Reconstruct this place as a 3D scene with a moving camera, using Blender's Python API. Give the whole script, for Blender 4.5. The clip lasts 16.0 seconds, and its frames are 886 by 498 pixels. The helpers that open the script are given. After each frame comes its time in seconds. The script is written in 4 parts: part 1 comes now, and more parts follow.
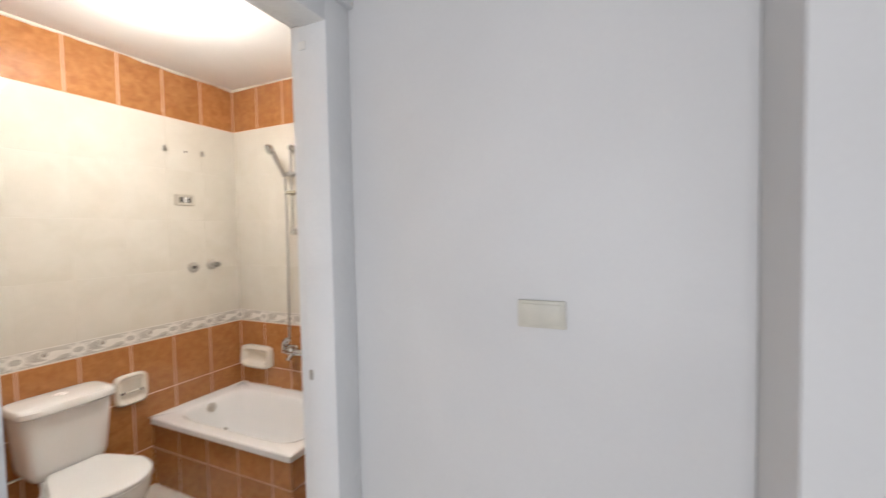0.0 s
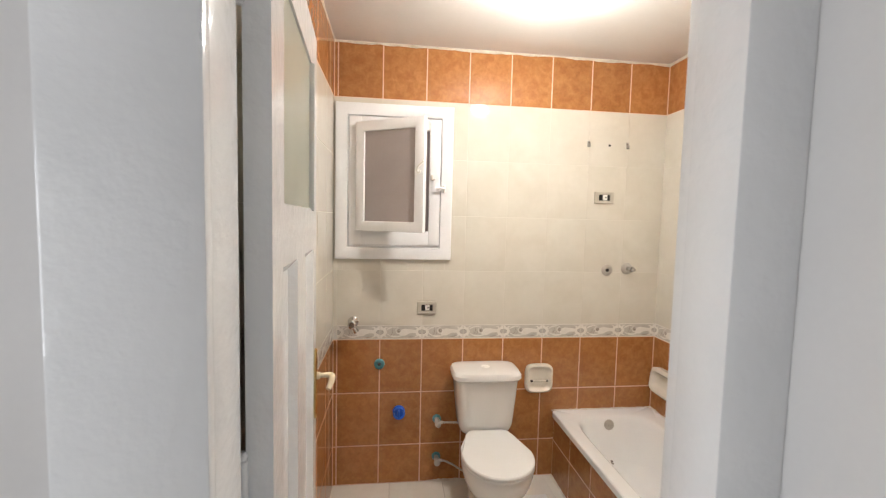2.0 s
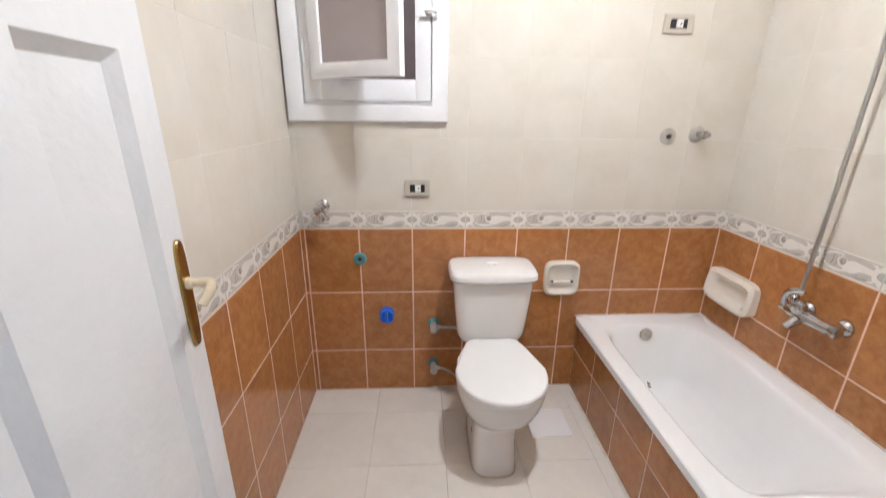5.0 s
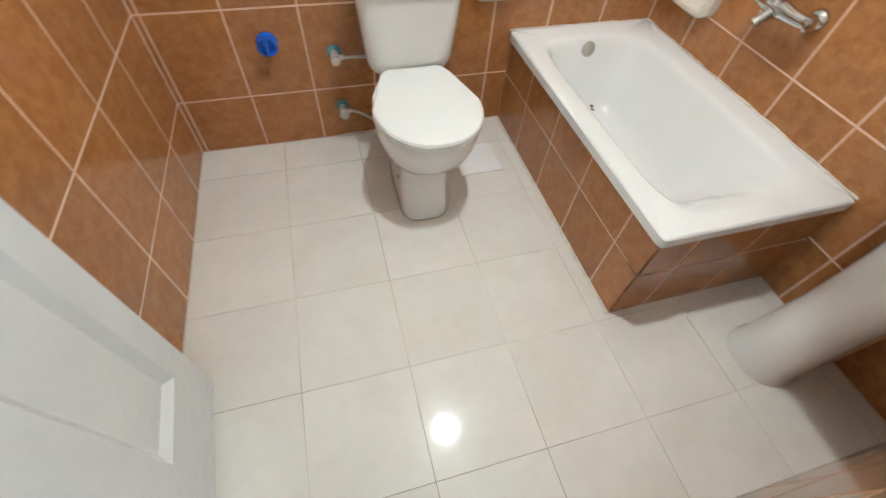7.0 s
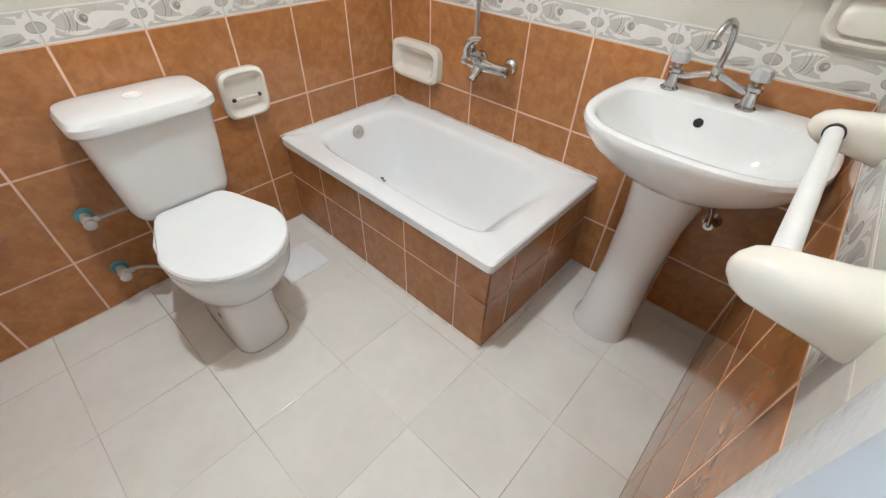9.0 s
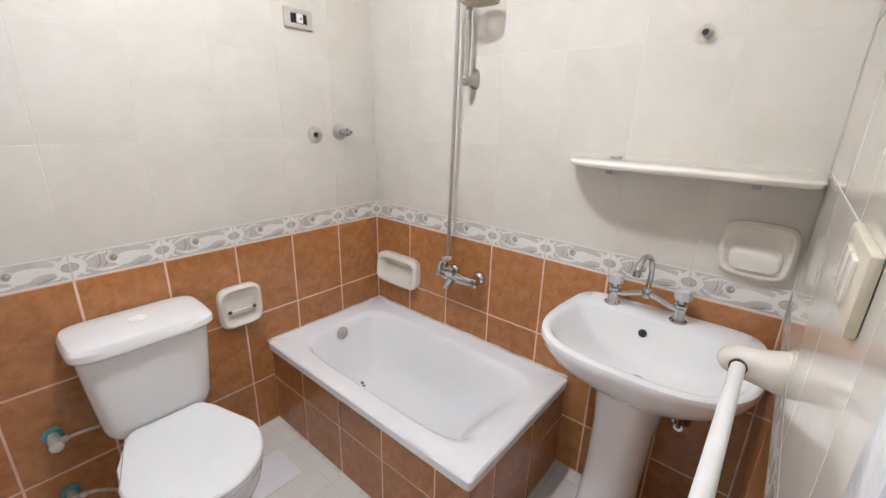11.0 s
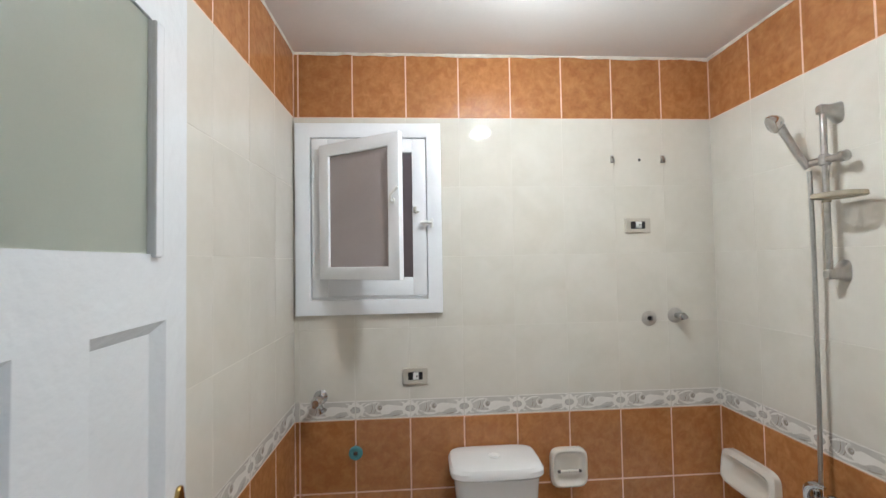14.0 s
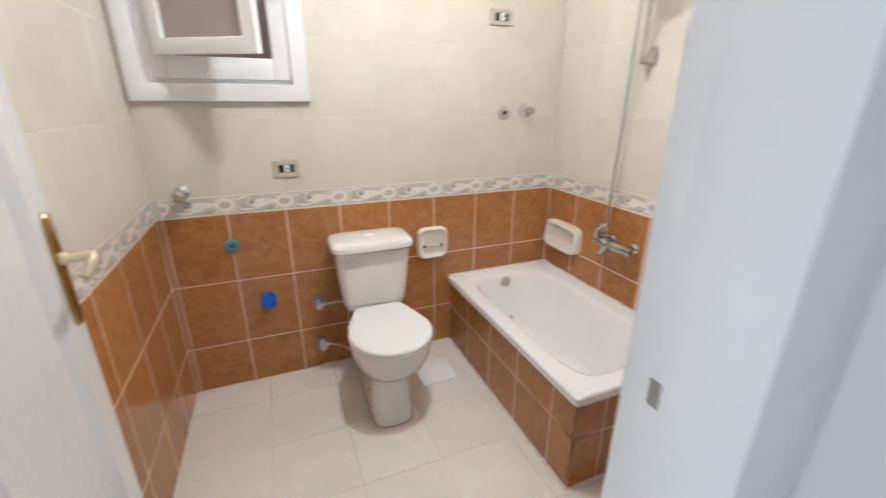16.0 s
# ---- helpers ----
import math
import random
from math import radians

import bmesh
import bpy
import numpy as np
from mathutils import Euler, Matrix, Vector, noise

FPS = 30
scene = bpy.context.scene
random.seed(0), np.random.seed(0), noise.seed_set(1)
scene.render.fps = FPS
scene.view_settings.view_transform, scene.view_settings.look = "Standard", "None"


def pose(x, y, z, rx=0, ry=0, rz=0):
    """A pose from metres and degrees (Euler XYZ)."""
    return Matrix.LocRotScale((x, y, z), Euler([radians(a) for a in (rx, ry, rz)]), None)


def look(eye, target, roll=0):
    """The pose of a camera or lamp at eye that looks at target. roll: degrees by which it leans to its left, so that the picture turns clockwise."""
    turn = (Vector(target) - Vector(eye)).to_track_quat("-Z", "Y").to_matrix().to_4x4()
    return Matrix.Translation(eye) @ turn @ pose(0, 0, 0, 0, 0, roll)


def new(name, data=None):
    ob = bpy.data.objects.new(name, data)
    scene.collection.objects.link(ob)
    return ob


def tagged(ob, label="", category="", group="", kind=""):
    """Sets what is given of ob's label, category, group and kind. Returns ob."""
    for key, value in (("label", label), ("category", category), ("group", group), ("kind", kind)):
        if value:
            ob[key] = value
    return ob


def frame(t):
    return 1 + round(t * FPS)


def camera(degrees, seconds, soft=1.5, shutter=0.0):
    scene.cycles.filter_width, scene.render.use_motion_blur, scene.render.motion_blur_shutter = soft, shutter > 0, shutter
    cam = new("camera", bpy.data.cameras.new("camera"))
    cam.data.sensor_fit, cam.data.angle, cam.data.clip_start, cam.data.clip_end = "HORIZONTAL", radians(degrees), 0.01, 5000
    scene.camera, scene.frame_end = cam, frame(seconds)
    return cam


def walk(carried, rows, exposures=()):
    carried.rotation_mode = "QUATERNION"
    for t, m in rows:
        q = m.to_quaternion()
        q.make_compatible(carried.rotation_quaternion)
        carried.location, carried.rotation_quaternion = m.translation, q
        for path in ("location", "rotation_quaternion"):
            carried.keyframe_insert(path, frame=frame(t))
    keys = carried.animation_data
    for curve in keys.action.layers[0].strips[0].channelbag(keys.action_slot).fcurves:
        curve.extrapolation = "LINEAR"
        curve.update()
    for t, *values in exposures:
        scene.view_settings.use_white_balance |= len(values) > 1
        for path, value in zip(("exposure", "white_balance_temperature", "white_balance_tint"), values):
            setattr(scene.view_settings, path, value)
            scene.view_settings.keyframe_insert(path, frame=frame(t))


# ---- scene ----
cam = camera(94.4, 16.0, soft=1.2, shutter=0.35)
EXPOSURES = [(0, 0.06, 6500, 10), (0.5, 0.07, 6150, 10), (1.5, 0.04, 6400, 11), (2, 0.02, 6750, 9), (2.5, -0.04, 6200, 5), (3.2, -0.12, 5800, 3), (5.3, 0.30, 5850, 10), (6.5, 0.33, 5880, 1), (8, 0.29, 5700, 0), (10.3, 0.31, 5600, 8), (11, 0.12, 5600, 9), (11.5, 0.1, 5600, 8),
             (12.5, -0.3, 5480, 6), (13, -0.32, 5250, 2), (13.5, -0.37, 5560, 2), (14.5, -0.35, 5620, 5), (15, -0.1, 5700, 6), (15.5, 0.15, 5800, 7), (16, 0.17, 6000, 8)]
PATH = [
    (0, (-0.157, -2.712, 1.537), (1.659, -1.878, 1.457), -1.1),
    (0.2, (-0.074, -2.693, 1.544), (1.594, -1.597, 1.422), -1.6),
    (0.5, (0.083, -2.723, 1.558), (1.325, -1.160, 1.445), -0.67),
    (0.7, (0.140, -2.718, 1.549), (1.047, -0.943, 1.451), 1.0),
    (1, (0.240, -2.691, 1.578), (0.754, -0.764, 1.424), 1.82),
    (1.2, (0.248, -2.657, 1.589), (0.641, -0.707, 1.42), 1.8),
    (1.5, (0.295, -2.594, 1.617), (0.577, -0.622, 1.441), 1.60),
    (2, (0.325, -2.444, 1.620), (0.565, -0.463, 1.483), 1.36),
    (2.5, (0.373, -2.300, 1.623), (0.526, -0.314, 1.452), 0.89),
    (3, (0.438, -2.131, 1.626), (0.538, -0.133, 1.592), 0.38),
    (3.2, (0.456, -2.078, 1.631), (0.548, -0.080, 1.634), 0.20),
    (5.3, (0.556, -1.861, 1.412), (0.655, -0.072, 0.523), 0.88),
    (5.5, (0.548, -1.850, 1.395), (0.632, -0.147, 0.350), 1.46),
    (5.9, (0.564, -1.829, 1.332), (0.647, -0.243, 0.117), 2.6),
    (6, (0.551, -1.804, 1.314), (0.686, -0.276, 0.030), 3.57),
    (6.5, (0.536, -1.685, 1.276), (0.825, -0.441, -0.263), 7.4),
    (7, (0.559, -1.629, 1.253), (0.958, -0.502, -0.351), 5.26),
    (7.5, (0.597, -1.613, 1.280), (1.292, -0.629, -0.316), 2.70),
    (8, (0.594, -1.577, 1.258), (1.588, -0.731, -0.257), 0.84),
    (10.3, (0.601, -1.675, 1.360), (1.826, -0.408, 0.415), 1.49),
    (10.5, (0.594, -1.670, 1.387), (1.895, -0.394, 0.562), 1.66),
    (11, (0.585, -1.666, 1.428), (2.047, -0.449, 0.811), 1.51),
    (11.5, (0.556, -1.642, 1.481), (2.093, -0.445, 1.028), 0.78),
    (12, (0.542, -1.647, 1.526), (2.122, -0.433, 1.349), 0.08),
    (12.3, (0.542, -1.659, 1.555), (2.098, -0.403, 1.491), -0.4),
    (12.5, (0.540, -1.669, 1.558), (2.032, -0.338, 1.578), -0.72),
    (13, (0.517, -1.759, 1.585), (1.508, -0.028, 1.730), -1.30),
    (13.5, (0.525, -1.863, 1.616), (0.901, 0.095, 1.764), 0.32),
    (14, (0.546, -1.942, 1.623), (0.674, 0.053, 1.687), -0.99),
    (14.2, (0.535, -1.96, 1.605), (0.629, 0.038, 1.592), -1.2),
    (14.5, (0.531, -1.964, 1.573), (0.622, 0.026, 1.396), -0.92),
    (14.7, (0.534, -1.977, 1.546), (0.614, -0.006, 1.213), -0.43),
    (15, (0.530, -1.970, 1.490), (0.617, -0.033, 1.000), -0.09),
    (15.5, (0.495, -1.962, 1.396), (0.756, -0.103, 0.704), 1.39),
    (15.8, (0.485, -1.998, 1.418), (0.956, -0.195, 0.692), 0.8),
    (16, (0.479, -2.045, 1.392), (1.192, -0.304, 0.713), 0.25),
]
walk(cam, [(t, look(eye, target, roll)) for t, eye, target, roll in PATH], EXPOSURES)

# ---- world and lights ----
world = bpy.data.worlds.new("sky")
scene.world = world
world.use_nodes = True
wn = world.node_tree
sky = wn.nodes.new("ShaderNodeTexSky")
sky.sky_type, sky.sun_disc = "NISHITA", False
sky.sun_elevation, sky.sun_rotation = radians(40), radians(120)
wn.links.new(sky.outputs[0], wn.nodes["Background"].inputs[0])
wn.nodes["Background"].inputs[1].default_value = 0.1


def area_lamp(name, m, sx, sy, power, colour):
    data = bpy.data.lights.new(name, "AREA")
    data.shape, data.size, data.size_y, data.energy, data.color = "RECTANGLE", sx, sy, power, colour
    ob = new(name, data)
    ob.matrix_world = m
    return ob


LAMP_POWER = 590.0
# added cool fill for the hall; no window is known at this end
area_lamp("hall_fill_light", look((-2.34, -2.75, 1.5), (0.5, -2.75, 1.5)), 1.2, 1.3, 38, (0.89, 0.925, 1.0))
# added lamp out of sight, brightens the shaft wall behind the window
area_lamp("shaft_fill_light", look((0.4, 0.62, 5.25), (0.4, 0.62, 1.0)), 1.6, 0.7, 110, (1.0, 0.94, 0.9))

# ---- materials ----


def material(name, base, rough=0.5, metal=0.0, var=None, scale=3.0, fine=0.0, fine_scale=80.0, bump=0.0, bump_scale=20.0,
             rand=0.0, coat=0.0, spec=0.5, trans=0.0, ior=1.45, emit=None, strength=0.0, rough_var=0.0):
    """A procedural surface: base colour mixed to var by large blotches, fine grain, a slight relief and a shade for each piece."""
    m = bpy.data.materials.new(name)
    m.use_nodes = True
    nt = m.node_tree
    b = nt.nodes["Principled BSDF"]
    b.inputs["Base Color"].default_value = (*base, 1)
    b.inputs["Roughness"].default_value, b.inputs["Metallic"].default_value = rough, metal
    b.inputs["Specular IOR Level"].default_value = spec
    b.inputs["Coat Weight"].default_value, b.inputs["Coat Roughness"].default_value = coat, 0.06
    b.inputs["Transmission Weight"].default_value, b.inputs["IOR"].default_value = trans, ior
    if emit:
        b.inputs["Emission Color"].default_value, b.inputs["Emission Strength"].default_value = (*emit, 1), strength
    geo = nt.nodes.new("ShaderNodeNewGeometry")
    place = geo.outputs["Position"]
    if rand or var:
        info = nt.nodes.new("ShaderNodeObjectInfo")
        off = nt.nodes.new("ShaderNodeVectorMath")
        off.operation = "SCALE"
        off.inputs[0].default_value = (7.0, 3.0, 5.0)
        nt.links.new(info.outputs["Random"], off.inputs["Scale"])
        add = nt.nodes.new("ShaderNodeVectorMath")
        nt.links.new(geo.outputs["Position"], add.inputs[0])
        nt.links.new(off.outputs[0], add.inputs[1])
        place = add.outputs[0]

    def noise_at(s, detail=4.0, distort=0.0):
        n = nt.nodes.new("ShaderNodeTexNoise")
        n.inputs["Scale"].default_value, n.inputs["Detail"].default_value, n.inputs["Distortion"].default_value = s, detail, distort
        nt.links.new(place, n.inputs["Vector"])
        return n.outputs["Fac"]

    colour = None
    if var:
        ramp = nt.nodes.new("ShaderNodeMapRange")
        ramp.inputs[1].default_value, ramp.inputs[2].default_value = 0.34, 0.68
        nt.links.new(noise_at(scale, 5.0, 0.6), ramp.inputs[0])
        mix = nt.nodes.new("ShaderNodeMix")
        mix.data_type = "RGBA"
        mix.inputs["A"].default_value, mix.inputs["B"].default_value = (*base, 1), (*var, 1)
        nt.links.new(ramp.outputs[0], mix.inputs["Factor"])
        colour = mix.outputs["Result"]
        if fine or rand:
            hue = nt.nodes.new("ShaderNodeHueSaturation")
            nt.links.new(colour, hue.inputs["Color"])
            sum_ = nt.nodes.new("ShaderNodeMath")
            sum_.operation = "MULTIPLY_ADD"
            nt.links.new(noise_at(fine_scale, 3.0), sum_.inputs[0])
            sum_.inputs[1].default_value, sum_.inputs[2].default_value = 2 * fine, 1 - fine - rand / 2
            more = nt.nodes.new("ShaderNodeMath")
            more.operation = "MULTIPLY_ADD"
            nt.links.new(info.outputs["Random"], more.inputs[0])
            more.inputs[1].default_value = rand
            nt.links.new(sum_.outputs[0], more.inputs[2])
            nt.links.new(more.outputs[0], hue.inputs["Value"])
            colour = hue.outputs[0]
        nt.links.new(colour, b.inputs["Base Color"])
    if rough_var:
        rm = nt.nodes.new("ShaderNodeMapRange")
        rm.inputs[3].default_value, rm.inputs[4].default_value = max(0.0, rough - rough_var), rough + rough_var
        nt.links.new(noise_at(scale * 2), rm.inputs[0])
        nt.links.new(rm.outputs[0], b.inputs["Roughness"])
    if bump:
        bp = nt.nodes.new("ShaderNodeBump")
        bp.inputs["Strength"].default_value, bp.inputs["Distance"].default_value = bump, 0.004
        nt.links.new(noise_at(bump_scale, 3.0), bp.inputs["Height"])
        nt.links.new(bp.outputs[0], b.inputs["Normal"])
    return m


M_TERRA = material("terracotta_glaze", (0.350, 0.144, 0.048), 0.08, var=(0.445, 0.200, 0.073), scale=24, fine=0.16, fine_scale=70, bump=0.12, bump_scale=24, rand=0.12, rough_var=0.03)
M_CREAM = material("cream_glaze", (0.665, 0.628, 0.555), 0.055, var=(0.625, 0.585, 0.505), scale=5, fine=0.03, fine_scale=30, bump=0.07, bump_scale=11, rand=0.012, rough_var=0.02)
M_BORDER_BG = material("border_ground", (0.60, 0.565, 0.515), 0.16, var=(0.51, 0.48, 0.435), scale=14, fine=0.05, bump=0.06, rand=0.03)
M_BORDER = material("border_glaze", (0.80, 0.77, 0.72), 0.16, var=(0.75, 0.715, 0.655), scale=14, fine=0.05, bump=0.06, rand=0.03)
M_MOTIF = material("grey_glaze", (0.29, 0.25, 0.21), 0.18, var=(0.40, 0.355, 0.31), scale=40, fine=0.1)
M_MOTIF_PALE = material("pale_grey_glaze", (0.46, 0.44, 0.405), 0.18, var=(0.53, 0.50, 0.46), scale=40, fine=0.08)
M_GROUT_PINK = material("salmon_grout", (0.76, 0.53, 0.39), 0.85, var=(0.70, 0.45, 0.31), scale=12, fine=0.1, bump=0.2, bump_scale=150)
M_GROUT_CREAM = material("cream_grout", (0.70, 0.665, 0.59), 0.85, var=(0.625, 0.585, 0.51), scale=6, fine=0.08, bump=0.2, bump_scale=150)
M_FLOOR = material("floor_glaze", (0.76, 0.73, 0.67), 0.085, var=(0.71, 0.675, 0.61), scale=4, fine=0.05, fine_scale=25, bump=0.035, bump_scale=8, rand=0.04, rough_var=0.05)
M_GROUT_GREY = material("grey_floor_grout", (0.40, 0.36, 0.30), 0.8, var=(0.74, 0.70, 0.63), scale=2.3, fine=0.15)
M_CEIL = material("ceiling_paint", (0.80, 0.78, 0.76), 0.8, var=(0.74, 0.72, 0.70), scale=2, fine=0.02, bump=0.12, bump_scale=60)
M_WALLPAINT = material("hall_paint", (0.67, 0.66, 0.655), 0.45, var=(0.63, 0.62, 0.615), scale=1.5, fine=0.02, bump=0.12, bump_scale=35)
M_GLOSS = material("white_gloss_paint", (0.76, 0.77, 0.78), 0.17, var=(0.72, 0.73, 0.74), scale=4, fine=0.015, bump=0.42, bump_scale=34, rough_var=0.07)
M_WINPAINT = material("window_paint", (0.86, 0.865, 0.88), 0.24, var=(0.82, 0.825, 0.84), scale=6, fine=0.02, bump=0.1, bump_scale=40)
M_PORCELAIN = material("white_porcelain", (0.80, 0.79, 0.77), 0.09, var=(0.77, 0.76, 0.735), scale=3, fine=0.01, coat=0.3)
M_SEAT = material("seat_plastic", (0.80, 0.80, 0.79), 0.25, var=(0.77, 0.77, 0.755), scale=5, fine=0.01)
M_ENAMEL = material("tub_enamel", (0.86, 0.86, 0.86), 0.14, var=(0.83, 0.83, 0.825), scale=3, fine=0.015, coat=0.2)
M_IVORY = material("ivory_ceramic", (0.765, 0.72, 0.635), 0.14, var=(0.72, 0.67, 0.58), scale=8, fine=0.02, coat=0.2)
M_CHROME = material("chrome", (0.62, 0.62, 0.62), 0.14, 1.0, var=(0.5, 0.5, 0.5), scale=30, fine=0.05, rough_var=0.06)
M_SATIN = material("satin_metal", (0.50, 0.49, 0.47), 0.32, 1.0, var=(0.40, 0.39, 0.37), scale=30, fine=0.08)
M_HOSE = material("braided_hose", (0.50, 0.49, 0.47), 0.33, 0.9, var=(0.45, 0.44, 0.42), scale=60, fine=0.1, fine_scale=400)
M_BRASS = material("brass", (0.55, 0.38, 0.14), 0.22, 1.0, var=(0.40, 0.27, 0.10), scale=25, fine=0.1)
M_LEVER = material("pale_brass", (0.74, 0.66, 0.51), 0.2, 0.3, var=(0.66, 0.57, 0.42), scale=25, fine=0.06)
M_NICKEL = material("dull_nickel", (0.62, 0.59, 0.54), 0.28, 0.5, var=(0.52, 0.49, 0.44), scale=30, fine=0.08)
M_ROSETTE = material("dulled_chrome", (0.52, 0.49, 0.44), 0.3, 0.35, var=(0.42, 0.39, 0.35), scale=40, fine=0.08)
M_ACRYL = material("clear_acrylic_knob", (0.80, 0.80, 0.79), 0.12, var=(0.70, 0.70, 0.69), scale=60, fine=0.05, trans=0.35)
M_SWITCH = material("aged_switch_plastic", (0.60, 0.57, 0.49), 0.4, var=(0.55, 0.52, 0.45), scale=20, fine=0.03)
# flat black puts the shade inside holes and recesses into the colour
M_BLACK = material("black_recess_shade", (0.015, 0.013, 0.012), 0.6)
M_DARK = material("dark_gap", (0.06, 0.045, 0.035), 0.8)
M_PLATE = material("taupe_plastic", (0.52, 0.475, 0.40), 0.35, var=(0.47, 0.43, 0.36), scale=20, fine=0.03)
M_BEIGE = material("beige_plastic", (0.66, 0.60, 0.47), 0.35, var=(0.60, 0.54, 0.42), scale=20, fine=0.03)
M_WHITEPL = material("white_plastic", (0.80, 0.79, 0.76), 0.3, var=(0.75, 0.74, 0.71), scale=20, fine=0.02)
M_BLUE = material("blue_plastic", (0.02, 0.13, 0.66), 0.3, var=(0.03, 0.17, 0.72), scale=30, fine=0.05)
M_TEAL = material("teal_plastic", (0.12, 0.34, 0.36), 0.4, var=(0.08, 0.25, 0.27), scale=40, fine=0.1)
M_CEMENT = material("white_cement", (0.72, 0.68, 0.60), 0.9, var=(0.56, 0.51, 0.43), scale=18, fine=0.12, bump=0.5, bump_scale=90)
M_SHAFT = material("mauve_render", (0.40, 0.345, 0.335), 0.85, var=(0.35, 0.30, 0.29), scale=3, fine=0.08, bump=0.3, bump_scale=70)
M_FROST = material("frosted_glass", (0.60, 0.625, 0.535), 0.32, var=(0.555, 0.58, 0.49), scale=5, fine=0.03, fine_scale=200, trans=0.45, bump=0.08, bump_scale=120)
M_TRAY = material("clouded_plastic", (0.62, 0.56, 0.43), 0.22, var=(0.50, 0.45, 0.34), scale=25, trans=0.4, ior=1.4)
M_OPAL = material("opal_lamp", (0.9, 0.88, 0.84), 0.3, emit=(1.0, 0.965, 0.925), strength=LAMP_POWER)
M_SEAL = material("grimy_sealant", (0.34, 0.29, 0.22), 0.8, var=(0.55, 0.50, 0.42), scale=25, fine=0.1)
# dark cement crumbs, also the shade painted into the fixing holes
M_CRUMB_HOLE = material("crumbs_and_hole_shade", (0.12, 0.10, 0.08), 0.9, var=(0.30, 0.26, 0.2), scale=60)

# ---- mesh helpers ----


def finish(name, bm, mat, smooth=False):
    bmesh.ops.recalc_face_normals(bm, faces=bm.faces)
    mesh = bpy.data.meshes.new(name)
    bm.to_mesh(mesh)
    bm.free()
    for one in (mat if isinstance(mat, (list, tuple)) else [mat]):
        mesh.materials.append(one)
    if smooth:
        mesh.shade_smooth()
        mesh.set_sharp_from_angle(angle=radians(38))
    return mesh


def part(name, bm, mat, parent=None, label="", smooth=True):
    ob = new(name, finish(name, bm, mat, smooth))
    if parent:
        ob.parent = parent
    if label:
        tagged(ob, label)
    return ob


def empty(name, at, label, category, group="", kind=""):
    ob = new(name)
    ob.empty_display_size = 0.05
    ob.matrix_world = Matrix.Translation(at)
    return tagged(ob, label, category, group, kind)


def box(bm, x0, x1, y0, y1, z0, z1, bevel=0.0, seg=2, mat=0):
    b = bmesh.new()
    bmesh.ops.create_cube(b, size=1, matrix=Matrix.LocRotScale(((x0 + x1) / 2, (y0 + y1) / 2, (z0 + z1) / 2), None, (abs(x1 - x0), abs(y1 - y0), abs(z1 - z0))))
    if bevel:
        bmesh.ops.bevel(b, geom=b.edges[:], offset=bevel, segments=seg, profile=0.6, affect="EDGES")
    merge(bm, b, mat)


def merge(bm, b, mat=0, m=None):
    if m:
        bmesh.ops.transform(b, matrix=m, verts=b.verts)
    vs = {v: bm.verts.new(v.co) for v in b.verts}
    for f in b.faces:
        try:
            bm.faces.new([vs[v] for v in f.verts]).material_index = mat
        except ValueError:
            pass
    b.free()


def loft(bm, rings, cap0=True, cap1=True, closed=True):
    rows = [[bm.verts.new(p) for p in r] for r in rings]
    n = len(rows[0])
    for a, b in zip(rows, rows[1:]):
        for i in range(n if closed else n - 1):
            j = (i + 1) % n
            bm.faces.new((a[i], a[j], b[j], b[i]))
    if cap0:
        bm.faces.new(rows[0][::-1])
    if cap1:
        bm.faces.new(rows[-1])


def oval(cx, cy, z, a, b, n=32, e=2.0, front=1.0):
    """A ring in a level plane: half axes a and b, e the squareness, front a stretch of the half towards -y."""
    out = []
    for i in range(n):
        t = 2 * math.pi * i / n
        c, s = math.cos(t), math.sin(t)
        u = math.copysign(abs(c) ** (2 / e), c)
        v = math.copysign(abs(s) ** (2 / e), s)
        out.append(Vector((cx + a * u, cy + b * v * (front if v < 0 else 1.0), z)))
    return out


def axes(direction):
    d = Vector(direction).normalized()
    u = d.cross(Vector((0, 0, 1)) if abs(d.z) < 0.9 else Vector((1, 0, 0))).normalized()
    return d, u, d.cross(u)


def turned(bm, start, direction, profile, n=20):
    """A turned body: profile of (distance along direction, radius)."""
    d, u, v = axes(direction)
    rings = [[Vector(start) + d * s + (u * math.cos(2 * math.pi * i / n) + v * math.sin(2 * math.pi * i / n)) * max(r, 1e-4) for i in range(n)] for s, r in profile]
    loft(bm, rings)


def rod(bm, a, b, r, n=16):
    a, b = Vector(a), Vector(b)
    length = (b - a).length
    e = min(r * 0.3, length * 0.2)
    turned(bm, a, b - a, [(0, r - e), (e, r), (length - e, r), (length, r - e)], n)


def tube(bm, pts, r, n=12, radii=None):
    pts = [Vector(p) for p in pts]
    rings = []
    last = None
    for i, p in enumerate(pts):
        d = (pts[min(i + 1, len(pts) - 1)] - pts[max(i - 1, 0)]).normalized()
        if last is None:
            last = axes(d)[1]
        u = (last - d * last.dot(d)).normalized()
        last = u
        v = d.cross(u)
        q = radii[i] if radii else r
        rings.append([p + (u * math.cos(2 * math.pi * k / n) + v * math.sin(2 * math.pi * k / n)) * q for k in range(n)])
    loft(bm, rings)


def bezier(a, b, c, d, n=14):
    a, b, c, d = Vector(a), Vector(b), Vector(c), Vector(d)
    return [a * (1 - t) ** 3 + b * 3 * t * (1 - t) ** 2 + c * 3 * t * t * (1 - t) + d * t ** 3 for t in (i / n for i in range(n + 1))]


